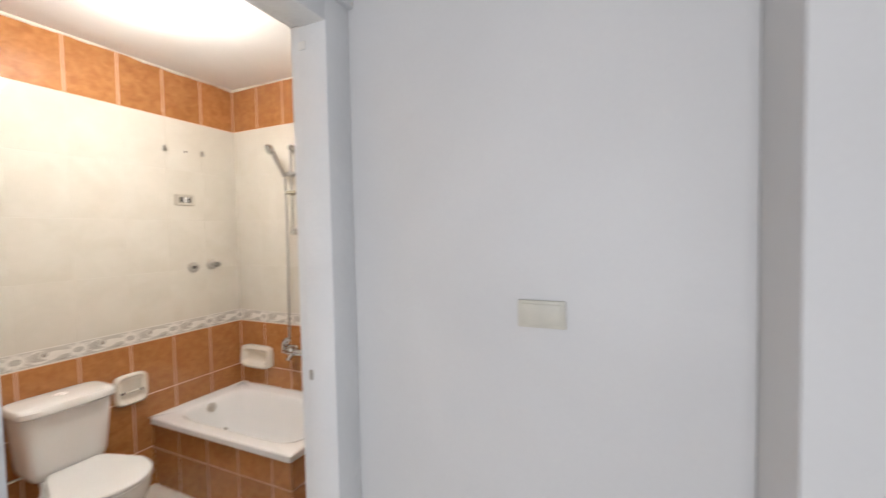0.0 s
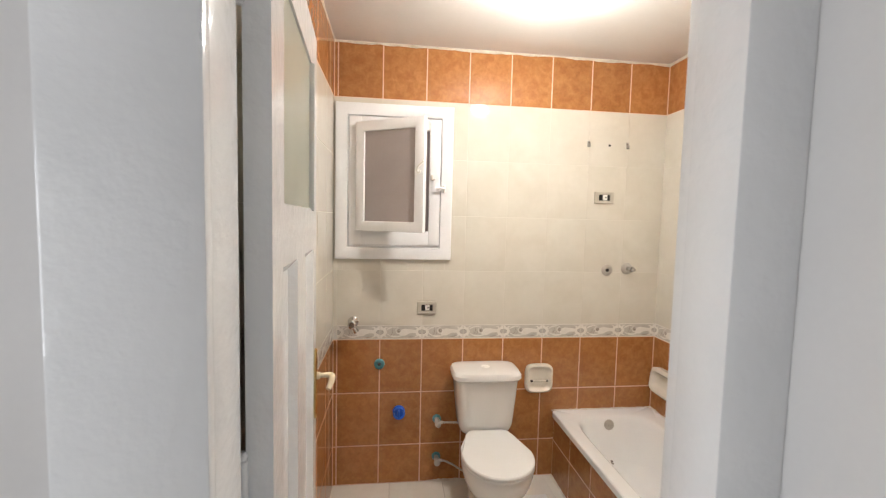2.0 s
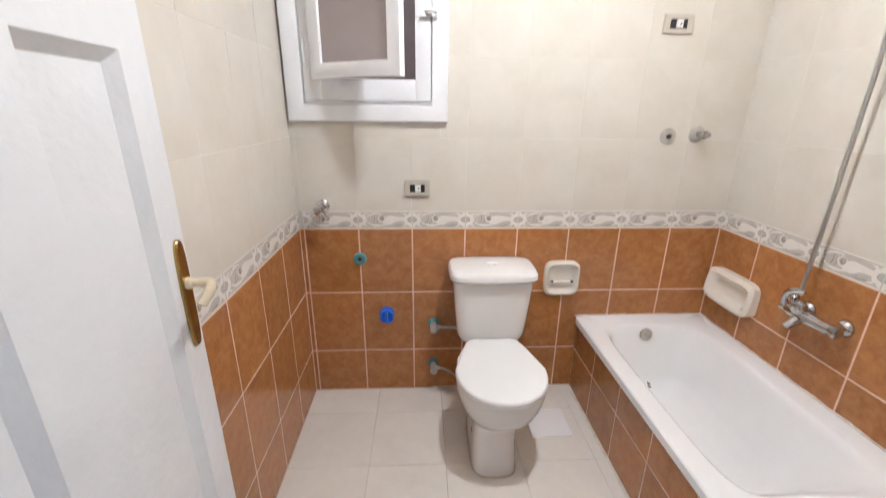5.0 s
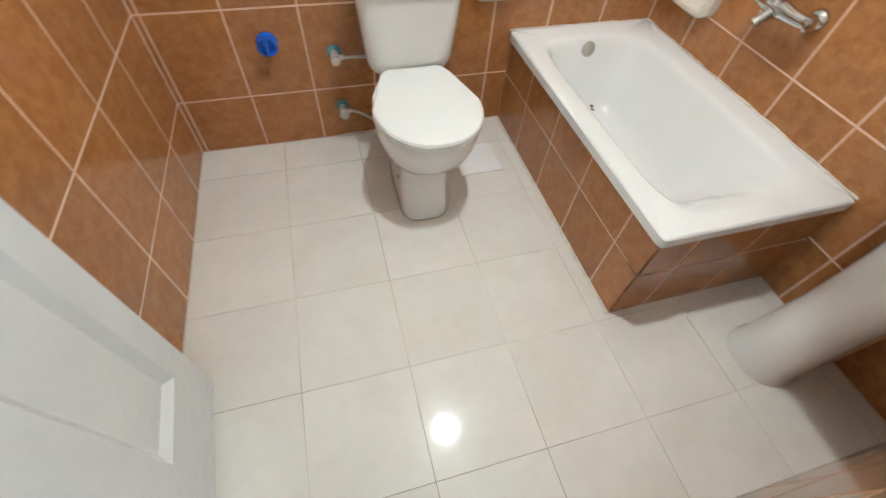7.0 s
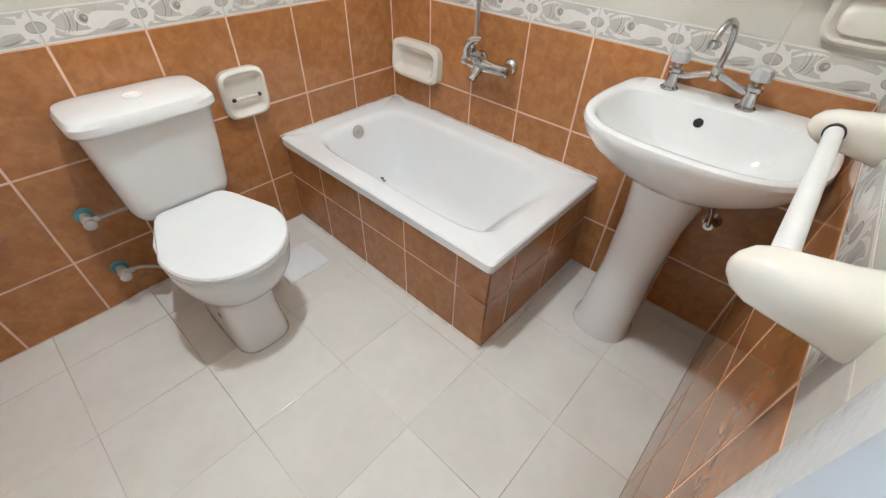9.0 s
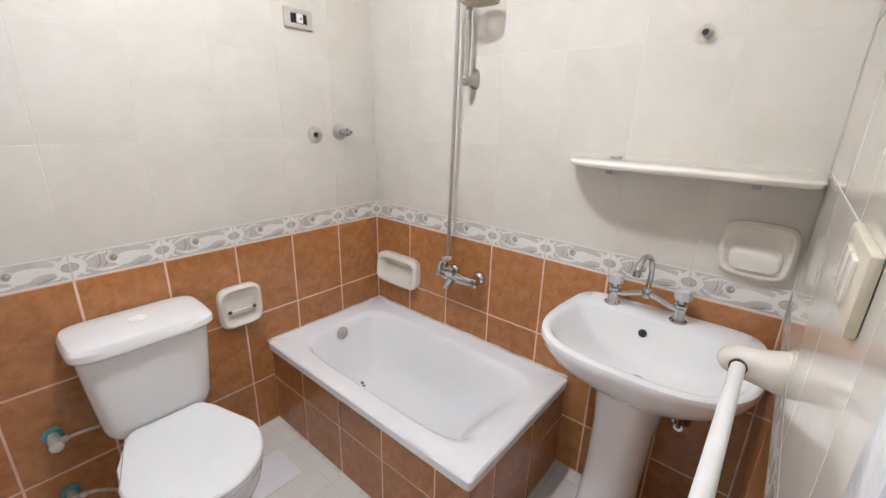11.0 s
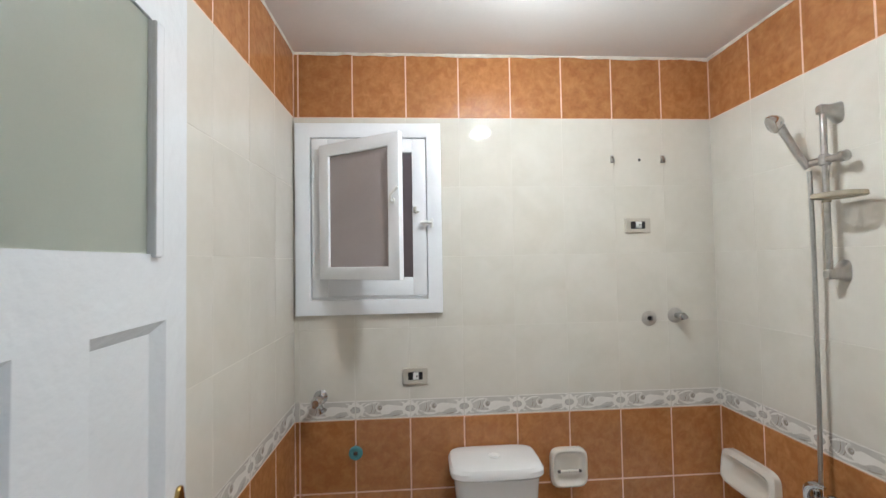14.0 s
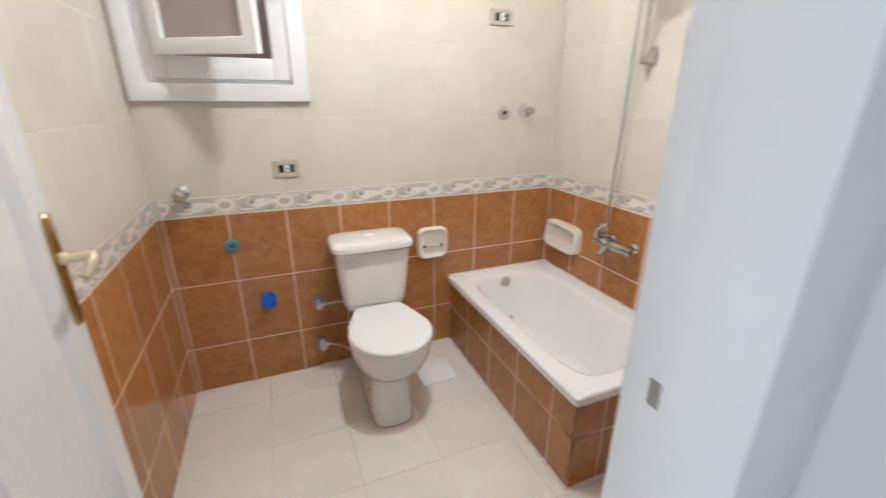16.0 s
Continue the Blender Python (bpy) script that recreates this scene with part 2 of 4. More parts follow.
def rim_plate(bm, w, h, hole_w, hole_h, depth, lip=0.006, e=5.0, floor=0.0, n=40):
    """A ceramic dish in local axes: X across, Y up, Z out of the wall; a rounded outside, a rolled rim and a hollow."""
    rings = [oval(0, 0, 0, w / 2, h / 2, n, e), oval(0, 0, depth - lip, w / 2, h / 2, n, e), oval(0, 0, depth, w / 2 - lip, h / 2 - lip, n, e),
             oval(0, 0, depth, hole_w / 2 + lip, hole_h / 2 + lip, n, e), oval(0, 0, depth - lip, hole_w / 2, hole_h / 2, n, e),
             oval(0, 0, floor + (depth - floor) * 0.3, hole_w / 2 - min(0.008, hole_h / 8), hole_h / 2 - min(0.008, hole_h / 8), n, e), oval(0, 0, floor + (depth - floor) * 0.12, hole_w / 2 - min(0.02, hole_h / 4), hole_h / 2 - min(0.02, hole_h / 4), n, e)]
    loft(bm, rings)


# ---- plan ----
XL, XR, YB, YF, ZC = -0.022, 2.02, 0.0, -1.74, 2.622
DADO, BORDER, BAND = 0.902, 0.989, 2.312
ROWS_Z = [(0.0, 0.243, "terra"), (0.243, 0.573, "terra"), (0.573, DADO, "terra"), (DADO, BORDER, "border"),
          (BORDER, 1.320, "cream"), (1.320, 1.651, "cream"), (1.651, 1.982, "cream"), (1.982, BAND, "cream"), (BAND, ZC, "terra")]
WIN = (0.03, 0.635, 1.43, 2.245)          # hole for the window, x0 x1 z0 z1
DOOR = (0.01, 0.905, 0.0, 2.26)           # hole for the door frame
THICK = 0.14


def cut(rect, hole):
    """What is left of rect (u0 u1 v0 v1) outside hole, as rectangles."""
    u0, u1, v0, v1 = rect
    a0, a1, b0, b1 = max(u0, hole[0]), min(u1, hole[1]), max(v0, hole[2]), min(v1, hole[3])
    if a0 >= a1 or b0 >= b1:
        return [rect]
    out = [(u0, a0, v0, v1), (a1, u1, v0, v1), (a0, a1, v0, b0), (a0, a1, b1, v1)]
    return [r for r in out if r[1] - r[0] > 0.008 and r[3] - r[2] > 0.008]


def wall_body(name, u0, u1, hole, place, label):
    """A wall of solid pieces round its hole, grout-coloured on its tiled face. place(u0,u1,v0,v1) gives a box."""
    bm = bmesh.new()
    for z0, z1, mat in ((0.0, DADO, 0), (DADO, BAND, 1), (BAND, ZC, 0)):
        for r in (cut((u0, u1, z0, z1), hole) if hole else [(u0, u1, z0, z1)]):
            box(bm, *place(*r), mat=mat)
    ob = part(name, bm, [M_GROUT_PINK, M_GROUT_CREAM], None, "", False)
    return tagged(ob, label, "wall", kind="structure")


G = 0.0008                                 # the joints lie this far behind the tiles' faces
wall_north = wall_body("wall_north", XL - 0.2, XR + 0.2, WIN, lambda a, b, c, d: (a, b, YB + G, YB + 0.2, c, d), "back wall with terracotta dado, patterned border and cream tiles")
wall_east = wall_body("wall_east", YF, YB + G, None, lambda a, b, c, d: (XR + G, XR + 0.15, a, b, c, d), "tiled wall behind the bathtub and the wash basin")
wall_west = wall_body("wall_west", YF, YB + G, None, lambda a, b, c, d: (XL - 0.15, XL - G, a, b, c, d), "tiled wall beside the open door")
wall_south = wall_body("wall_south", XL - 0.15, XR + 0.15, DOOR, lambda a, b, c, d: (a, b, YF - THICK, YF - G, c, d), "tiled wall round the doorway")

bm = bmesh.new()
box(bm, XL - 0.2, XR + 0.2, YF - 0.02, 0.2, ZC, ZC + 0.12)
tagged(part("ceiling", bm, M_CEIL, None, "", False), "plain white painted ceiling, slightly uneven", "ceiling", kind="structure")
bm = bmesh.new()
box(bm, XL - 0.2, XR + 0.2, YF, 0.2, -0.12, -0.0012)
floor = tagged(part("floor", bm, M_GROUT_GREY, None, "", False), "glossy cream ceramic tile floor with thin joints", "floor", kind="structure")
# a bead of ragged white cement where wall tiles meet the ceiling
bm = bmesh.new()
for a, b in (((XL, YB), (XR, YB)), ((XR, YB), (XR, YF)), ((XL, YF), (XL, YB))):
    a, b = Vector((*a, ZC)), Vector((*b, ZC))
    inward = Vector((1.0, -0.87, ZC)) - (a + b) / 2
    inward = Vector((inward.x, 0, 0)) if abs(a.x - b.x) < 1e-6 else Vector((0, inward.y, 0))
    inward.normalize()
    rings = []
    for i in range(81):
        p = a.lerp(b, i / 80)
        q = 0.008 + 0.007 * noise.noise(p * 9) + 0.004 * noise.noise(p * 31)
        q = max(q, 0.003)
        rings.append([p + Vector((0, 0, 0.003)), p + inward * q + Vector((0, 0, 0.002)), p + inward * q * 0.7 + Vector((0, 0, -q * 0.8)), p + inward * 0.001 + Vector((0, 0, -q * 1.2))])
    loft(bm, rings)
tagged(part("trim", bm, M_CEMENT, None, "", False), "ragged white cement bead under the ceiling", "trim", kind="structure")

# hall: plain painted walls round the walk
HX0, HX1, HY0, HY1 = -2.4, 0.94, -4.3, YF - THICK


def plain_wall(name, dims, label="plain light grey painted hall wall", mat=M_WALLPAINT):
    bm = bmesh.new()
    box(bm, *dims)
    return tagged(part(name, bm, mat, None, "", False), label, "wall", kind="structure")


outline = ((HX0, 0), (DOOR[0], 0), (DOOR[0], DOOR[3]), (DOOR[1], DOOR[3]), (DOOR[1], 0), (HX1, 0), (HX1, 2.7), (HX0, 2.7))
bm = bmesh.new()
loft(bm, [[Vector((x, y, z)) for x, z in outline] for y in (HY1 - 0.010, HY1 - 0.001)])
tagged(part("wall_hall_north", bm, M_WALLPAINT, None, "", False), "light grey painted hall wall round the door", "wall", kind="structure")
plain_wall("wall_hall_core", (HX0, XL - 0.15, HY1, HY1 + 0.14, 0, 2.7), "solid core of the hall wall beside the bathroom")
plain_wall("wall_hall_east", (HX1, HX1 + 0.15, -2.965, HY1 - 0.002, 0, 2.7), "light grey painted hall wall with a beige switch")
plain_wall("wall_hall_pier", (HX1 - 0.245, HX1 + 0.15, HY0, -2.967, 0, 2.7), "light grey painted pier at the hall corner")
plain_wall("wall_hall_south", (HX0, HX1, HY0 - 0.15, HY0, 0, 2.7))
# unseen end wall; its opening is made up to hold the fill lamp
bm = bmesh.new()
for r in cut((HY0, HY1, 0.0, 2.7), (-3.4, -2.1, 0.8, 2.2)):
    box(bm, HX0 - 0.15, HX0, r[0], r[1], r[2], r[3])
tagged(part("wall_hall_west", bm, M_WALLPAINT, None, "", False), "unseen painted hall wall with an added opening for the fill lamp", "wall", kind="structure")
plain_wall("hall_ceiling", (HX0 - 0.15, HX1 + 0.15, HY0 - 0.15, HY1 - 0.002, 2.7, 2.8), "plain white hall ceiling", M_CEIL)["category"] = "ceiling"
plain_wall("hall_floor", (HX0 - 0.15, HX1 + 0.15, HY0 - 0.15, HY1, -0.12, 0.0), "cream tiled hall floor", M_FLOOR)["category"] = "floor"
bm = bmesh.new()
box(bm, DOOR[0], DOOR[1], HY1, YF, -0.1, 0.002)
tagged(part("threshold", bm, M_FLOOR, None, "", False), "pale stone threshold under the door frame", "threshold", kind="structure")

# air shaft behind the window; unseen upper walls hide the added lamp
bm = bmesh.new()
box(bm, -0.6, 1.4, 1.05, 1.15, 0.2, 5.4)
box(bm, -0.7, -0.6, 0.2, 1.15, 0.2, 5.4)
box(bm, 1.4, 1.5, 0.2, 1.15, 0.2, 5.4)
box(bm, -0.7, 1.5, 0.2, 1.15, 0.1, 0.2)
tagged(part("shaft_wall", bm, M_SHAFT, None, "", False), "dull mauve rendered wall of the air shaft", "wall", kind="structure")


# ---- window ----
def frame_ring(bm, x0, x1, z0, z1, w, y0, y1, bevel=0.004):
    """A mitred frame in one piece: outer size, bar width w, from its face y0 back to y1."""
    rings = []
    for inset, y in ((0, y1), (0, y0 + bevel), (bevel * 0.35, y0 + bevel * 0.3), (bevel, y0), (w - bevel, y0), (w - bevel * 0.35, y0 + bevel * 0.3), (w, y0 + bevel), (w, y1), (0, y1)):
        rings.append([Vector(p) for p in ((x0 + inset, y, z0 + inset), (x1 - inset, y, z0 + inset), (x1 - inset, y, z1 - inset), (x0 + inset, y, z1 - inset))])
    loft(bm, rings, False, False)
    bmesh.ops.remove_doubles(bm, verts=bm.verts[:], dist=1e-6)


window_1 = empty("window_1", (0.33, 0, 1.40), "white painted window with a small inner sash ajar", "window", kind="structure")


def local(ob, parent):
    ob.parent = parent
    ob.matrix_parent_inverse = Matrix.Translation(-parent.location)
    return ob


bm = bmesh.new()
frame_ring(bm, -0.012, 0.666, 1.386, 2.281, 0.070, -0.024, 0.02, 0.006)
frame_ring(bm, 0.028, 0.637, 1.428, 2.247, 0.045, 0.0, 0.09, 0.003)
local(part("window_frame", bm, M_WINPAINT), window_1)
bm = bmesh.new()
box(bm, 0.066, 0.137, -0.020, 0.022, 1.472, 2.207, 0.004)
box(bm, 0.528, 0.593, -0.020, 0.022, 1.472, 2.207, 0.004)
box(bm, 0.136, 0.529, -0.0194, 0.022, 1.472, 1.556, 0.004)
box(bm, 0.136, 0.529, -0.0194, 0.022, 2.142, 2.207, 0.004)
local(part("casement", bm, M_WINPAINT), window_1)
# small sash, hinged at its side and swung into the room
SW, SH, SA = 0.434, 0.612, -31.0
sash_m = pose(0.120, -0.024, 1.553, 0, 0, SA)
bm = bmesh.new()
frame_ring(bm, 0, SW, 0, SH, 0.056, -0.03, 0.0, 0.004)
bmesh.ops.transform(bm, matrix=sash_m, verts=bm.verts)
local(part("sash", bm, M_WINPAINT, label="small sash swung into the room"), window_1)
bm = bmesh.new()
box(bm, 0.05, SW - 0.05, -0.017, -0.013, 0.05, SH - 0.05)
bmesh.ops.transform(bm, matrix=sash_m, verts=bm.verts)
local(part("pane", bm, material("dull_glass", (0.45, 0.395, 0.39), 0.12, var=(0.40, 0.35, 0.345), scale=3, fine=0.02, trans=0.15), smooth=False), window_1)
bm = bmesh.new()
tube(bm, [sash_m @ Vector(p) for p in ((SW - 0.03, -0.03, 0.325), (SW - 0.03, -0.05, 0.327), (SW - 0.02, -0.060, 0.345), (SW + 0.014, -0.060, 0.375))], 0.006, 10)
turned(bm, sash_m @ Vector((SW - 0.03, -0.028, 0.325)), sash_m.to_3x3() @ Vector((0, -1, 0)), [(0, 0.013), (0.006, 0.012), (0.008, 0.006)], 14)
local(part("sash_handle", bm, M_WHITEPL), window_1)
bm = bmesh.new()
box(bm, 0.534, 0.548, -0.030, -0.019, 1.855, 1.885, 0.003)
tube(bm, [(0.54, -0.025, 1.86), (0.548, -0.036, 1.855), (0.558, -0.038, 1.862)], 0.005, 8)
local(part("catch", bm, M_NICKEL), window_1)
bm = bmesh.new()
turned(bm, (0.586, -0.019, 1.808), (0, -1, 0), [(0, 0.016), (0.008, 0.015), (0.01, 0.008), (0.03, 0.008), (0.032, 0.005)], 14)
tube(bm, [(0.566, -0.049, 1.808), (0.588, -0.052, 1.809), (0.618, -0.050, 1.806)], 0.0075, 10)
box(bm, 0.611, 0.624, -0.034, -0.0225, 1.785, 1.828, 0.004)
local(part("window_knob", bm, M_WHITEPL), window_1)
for z in (1.62, 2.02):
    bm = bmesh.new()
    rod(bm, (0.072, -0.02, z), (0.072, -0.02, z + 0.075), 0.006, 10)
    local(part("hinge", bm, M_WINPAINT), window_1)

# ---- door frame and leaf ----
door_1 = empty("door_1", (0.45, -1.8, 0), "white glossy door standing open, frosted pane above two panels", "door", kind="structure")
bm = bmesh.new()
for x0, x1, y1 in ((0.012, 0.092, YF - 0.048), (0.012, 0.066, YF + 0.006), (0.826, 0.9394, YF - 0.048), (0.849, 0.903, YF + 0.006)):
    box(bm, x0, x1, YF - THICK - 0.012 if y1 < YF else YF - 0.049, y1, 0.002, 2.257, 0.004)
box(bm, 0.085, 0.827, YF - THICK - 0.0114, YF - 0.049, 2.17, 2.257, 0.004)
box(bm, 0.061, 0.850, YF - 0.050, YF + 0.005, 2.19, 2.257, 0.004)
local(part("door_frame", bm, M_GLOSS), door_1)
bm = bmesh.new()
box(bm, -0.088, 0.098, YF - THICK - 0.034, YF - THICK - 0.0125, 0.0, 2.33, 0.005)
box(bm, 0.098, 0.9394, YF - THICK - 0.0335, YF - THICK - 0.0095, 2.25, 2.33, 0.005)
local(part("architrave", bm, M_GLOSS), door_1)
bm = bmesh.new()
box(bm, 0.8240, 0.8268, YF - 0.064, YF - 0.050, 1.082, 1.114, 0.001)
local(part("strike_plate", bm, M_SATIN, label="dull metal strike plate"), door_1)
bm = bmesh.new()
box(bm, 0.822, 0.8268, YF - 0.075, YF - 0.050, 2.10, 2.125, 0.001)
local(part("latch_keep", bm, M_WHITEPL), door_1)
# leaf in its own axes: X from hinge to free edge, Y its thickness, Z up
LW, LH, LT = 0.670, 2.165, 0.044
leaf_m = pose(0.126, -1.737, 0.012, 0, 0, 94.4)
GL, GR, GZ0, GZ1 = 0.108, 0.540, 1.634, 2.05        # glass opening
P1, P2, PZ0, PZ1 = (0.095, 0.274), (0.393, 0.592), 0.235, 1.513
bm = bmesh.new()
for z0, z1 in ((0, PZ0), (PZ1, GZ0), (GZ1, LH)):
    box(bm, 0, LW, 0, LT, z0, z1)
for x0, x1 in ((0, P1[0]), (P1[1], P2[0]), (P2[1], LW)):
    box(bm, x0, x1, 0, LT, PZ0, PZ1)
for x0, x1 in ((0, GL), (GR, LW)):
    box(bm, x0, x1, 0, LT, GZ0, GZ1)


def bevelled_recess(bm, x0, x1, z0, z1, y, into, w):
    """A sloping moulding round a panel, on the face at y, sinking by into over w."""
    a = [Vector(p) for p in ((x0, y, z0), (x1, y, z0), (x1, y, z1), (x0, y, z1))]
    b = [Vector(p) for p in ((x0 + w, y + into, z0 + w), (x1 - w, y + into, z0 + w), (x1 - w, y + into, z1 - w), (x0 + w, y + into, z1 - w))]
    va, vb = [bm.verts.new(p) for p in a], [bm.verts.new(p) for p in b]
    for i in range(4):
        j = (i + 1) % 4
        bm.faces.new((va[i], va[j], vb[j], vb[i]))


for p0, p1 in (P1, P2):
    bevelled_recess(bm, p0, p1, PZ0, PZ1, 0.0, 0.0182, 0.022)
    bevelled_recess(bm, p0, p1, PZ0, PZ1, LT, -0.0182, 0.022)
box(bm, GR + 0.0006, GR + 0.026, -0.009, 0.003, GZ0 - 0.006, GZ1, 0.004)
bmesh.ops.transform(bm, matrix=leaf_m, verts=bm.verts)
local(part("leaf", bm, M_GLOSS, smooth=False), door_1)
for p0, p1 in (P1, P2):
    bm = bmesh.new()
    box(bm, p0 - 0.005, p1 + 0.005, 0.018, LT - 0.018, PZ0 - 0.005, PZ1 + 0.005)
    bmesh.ops.transform(bm, matrix=leaf_m, verts=bm.verts)
    local(part("panel", bm, M_GLOSS, smooth=False), door_1)
bm = bmesh.new()
box(bm, GL - 0.004, GR + 0.004, 0.006, 0.011, GZ0 - 0.004, GZ1 + 0.004)
bmesh.ops.transform(bm, matrix=leaf_m, verts=bm.verts)
local(part("pane", bm, M_FROST, label="greenish frosted glass pane", smooth=False), door_1)
HX = LW - 0.032


def door_handle(side):
    bm = bmesh.new()
    s = -1 if side == 0 else 1
    y = 0.0 if side == 0 else LT
    rings = []
    for d, k in ((0.0, 1.0), (0.004, 1.0), (0.007, 0.8)):
        rings.append([Vector((HX + p.x, y + s * d, 1.07 + p.y)) for p in oval(0, 0, 0, 0.019 * k, 0.116 * (0.985 if k < 1 else 1), 28, 3.2)])
    loft(bm, rings)
    turned(bm, (HX, y + s * 0.006, 1.015), (0, s, 0), [(0, 0.006), (0.002, 0.006), (0.0022, 0.003)], 12)
    bmesh.ops.transform(bm, matrix=leaf_m, verts=bm.verts)
    local(part("handle_plate", bm, M_BRASS, label="brass handle plate"), door_1)
    bm = bmesh.new()
    turned(bm, (HX, y + s * 0.005, 1.095), (0, s, 0), [(0, 0.013), (0.01, 0.012), (0.014, 0.008), (0.034, 0.008)], 14)
    pts = bezier((HX, y + s * 0.030, 1.095), (HX, y + s * 0.062, 1.099), (HX - 0.014, y + s * 0.062, 1.096), (HX - 0.044, y + s * 0.046, 1.066), 14)
    tube(bm, pts, 0.009, 12, [0.0085 + 0.0022 * math.sin(math.pi * i / 14) for i in range(15)])
    bmesh.ops.transform(bm, matrix=leaf_m, verts=bm.verts)
    local(part("lever", bm, M_LEVER, label="pale curved lever"), door_1)


door_handle(0)
for z in (0.25, 1.12, 1.95):
    bm = bmesh.new()
    rod(bm, (0.079, -1.745, z), (0.079, -1.745, z + 0.09), 0.008, 12)
    turned(bm, (0.079, -1.745, z + 0.09), (0, 0, 1), [(0, 0.006), (0.006, 0.008), (0.014, 0.004)], 10)
    local(part("hinge", bm, M_GLOSS), door_1)

# ---- ceiling lamp ----
LX, LY, LZ = 1.000, -0.850, ZC - 0.112
lamp = empty("ceiling_lamp", (LX, LY, ZC), "lit round bulb in a white holder under the ceiling", "ceiling lamp")
bm = bmesh.new()
turned(bm, (LX, LY, ZC), (0, 0, -1), [(0, 0.044), (0.008, 0.044), (0.014, 0.036), (0.020, 0.024), (0.044, 0.022), (0.046, 0.020)], 40)
local(part("holder", bm, M_WHITEPL), lamp)
bm = bmesh.new()
turned(bm, (LX, LY, ZC - 0.044), (0, 0, -1), [(0, 0.014), (0.006, 0.016), (0.036, 0.034), (0.042, 0.036)], 40)
local(part("bulb_base", bm, M_WHITEPL), lamp)
bm = bmesh.new()
turned(bm, (LX, LY, LZ), (0, 0, -1), [(-0.024, 0.036)] + [(0.026 * math.sin(a), 0.056 * math.cos(a)) for a in [-0.8 + i * 0.197 for i in range(13)]], 48)
local(part("globe", bm, M_OPAL), lamp)

# ---- bathtub with its tiled apron ----
TX0, TX1, TY0, TY1, TZ = 1.345, 2.019, -1.156, -0.001, 0.428
bathtub = empty("bathtub", (1.68, -0.58, 0), "white enamel built-in bathtub boxed in terracotta tiles", "bathtub")
tcx, tcy = (TX0 + TX1) / 2, (TY0 + TY1) / 2
ta, tb = (TX1 - TX0) / 2, (TY1 - TY0) / 2
icx, icy, ia, ib = 1.678, -0.590, 0.248, 0.498
bm = bmesh.new()
NT = 96


def tub_ring(cx, cy, a, b, z, e):
    return oval(cx, cy, z, a, b, NT, e)


loft(bm, [tub_ring(tcx, tcy, ta, tb, TZ - 0.036, 60), tub_ring(tcx, tcy, ta, tb, TZ - 0.006, 60), tub_ring(tcx, tcy, ta - 0.006, tb - 0.006, TZ, 40),
          tub_ring(icx, icy, ia + 0.014, ib + 0.012, TZ - 0.002, 6), tub_ring(icx, icy + 0.001, ia + 0.004, ib - 0.001, TZ - 0.006, 6), tub_ring(icx, icy + 0.006, ia - 0.004, ib - 0.016, TZ - 0.014, 5.6),
          tub_ring(icx, icy + 0.014, ia - 0.011, ib - 0.034, TZ - 0.034, 5.4), tub_ring(icx - 0.004, icy + 0.030, ia - 0.024, ib - 0.072, TZ - 0.09, 5), tub_ring(icx - 0.008, icy + 0.050, ia - 0.040, ib - 0.115, TZ - 0.17, 4.6),
          tub_ring(icx - 0.010, icy + 0.066, ia - 0.058, ib - 0.155, TZ - 0.245, 4.2), tub_ring(icx - 0.012, icy + 0.075, ia - 0.085, ib - 0.195, TZ - 0.295, 3.8), tub_ring(icx - 0.012, icy + 0.080, ia - 0.125, ib - 0.25, TZ - 0.314, 3.4),
          tub_ring(icx - 0.012, icy + 0.080, ia - 0.18, ib - 0.33, TZ - 0.318, 3)], cap0=False)
local(part("tub", bm, M_ENAMEL), bathtub)
bm = bmesh.new()
box(bm, 1.3614, 1.42, -1.146, -0.002, 0.0, TZ - 0.034)
box(bm, 1.3614, 2.018, -1.146, -1.09, 0.0, TZ - 0.0342)
apron = local(part("apron", bm, M_GROUT_PINK, smooth=False), bathtub)
bm = bmesh.new()
turned(bm, (1.668, -0.124, 0.384), (0, -1, 0.2), [(0, 0.031), (0.004, 0.031), (0.007, 0.026), (0.008, 0.012), (0.012, 0.010), (0.013, 0.002)], 24)
local(part("overflow_plate", bm, M_ROSETTE, label="small round metal overflow plate"), bathtub)
bm = bmesh.new()
turned(bm, (1.655, -0.235, TZ - 0.318), (0, 0, 1), [(0, 0.03), (0.004, 0.03), (0.005, 0.02), (0.003, 0.012)], 20)
local(part("drain", bm, M_SATIN, label="metal drain ring"), bathtub)
bm = bmesh.new()
rng = random.Random(4)
for i in range(5):
    b = bmesh.new()
    bmesh.ops.create_icosphere(b, subdivisions=1, radius=rng.uniform(0.003, 0.007))
    merge(bm, b, 0, Matrix.Translation((1.440 + rng.uniform(-0.005, 0.008), -0.565 + rng.uniform(-0.02, 0.02), TZ - 0.008)) @ Matrix.Diagonal((1, 1.5, 0.6, 1)))
tagged(part("cement_crumbs", bm, M_CRUMB_HOLE), "dark cement crumbs on the bathtub rim", "debris", kind="stuff")
# white filler along the foot of the apron
bm = bmesh.new()
rings = []
for i in range(61):
    y = -1.15 + 1.14 * i / 60
    q = 0.016 + 0.008 * noise.noise(Vector((3.1, y * 8, 0))) + 0.004 * noise.noise(Vector((1.1, y * 30, 0)))
    rings.append([Vector((1.3645, y, 0.0)), Vector((1.3645 - q, y, 0.0004)), Vector((1.3645 - q * 0.7, y, 0.0022)), Vector((1.3645, y, 0.007))])
loft(bm, rings)
tagged(part("filler", bm, M_CEMENT, smooth=False), "white cement filler between floor and tub", "trim", kind="structure")

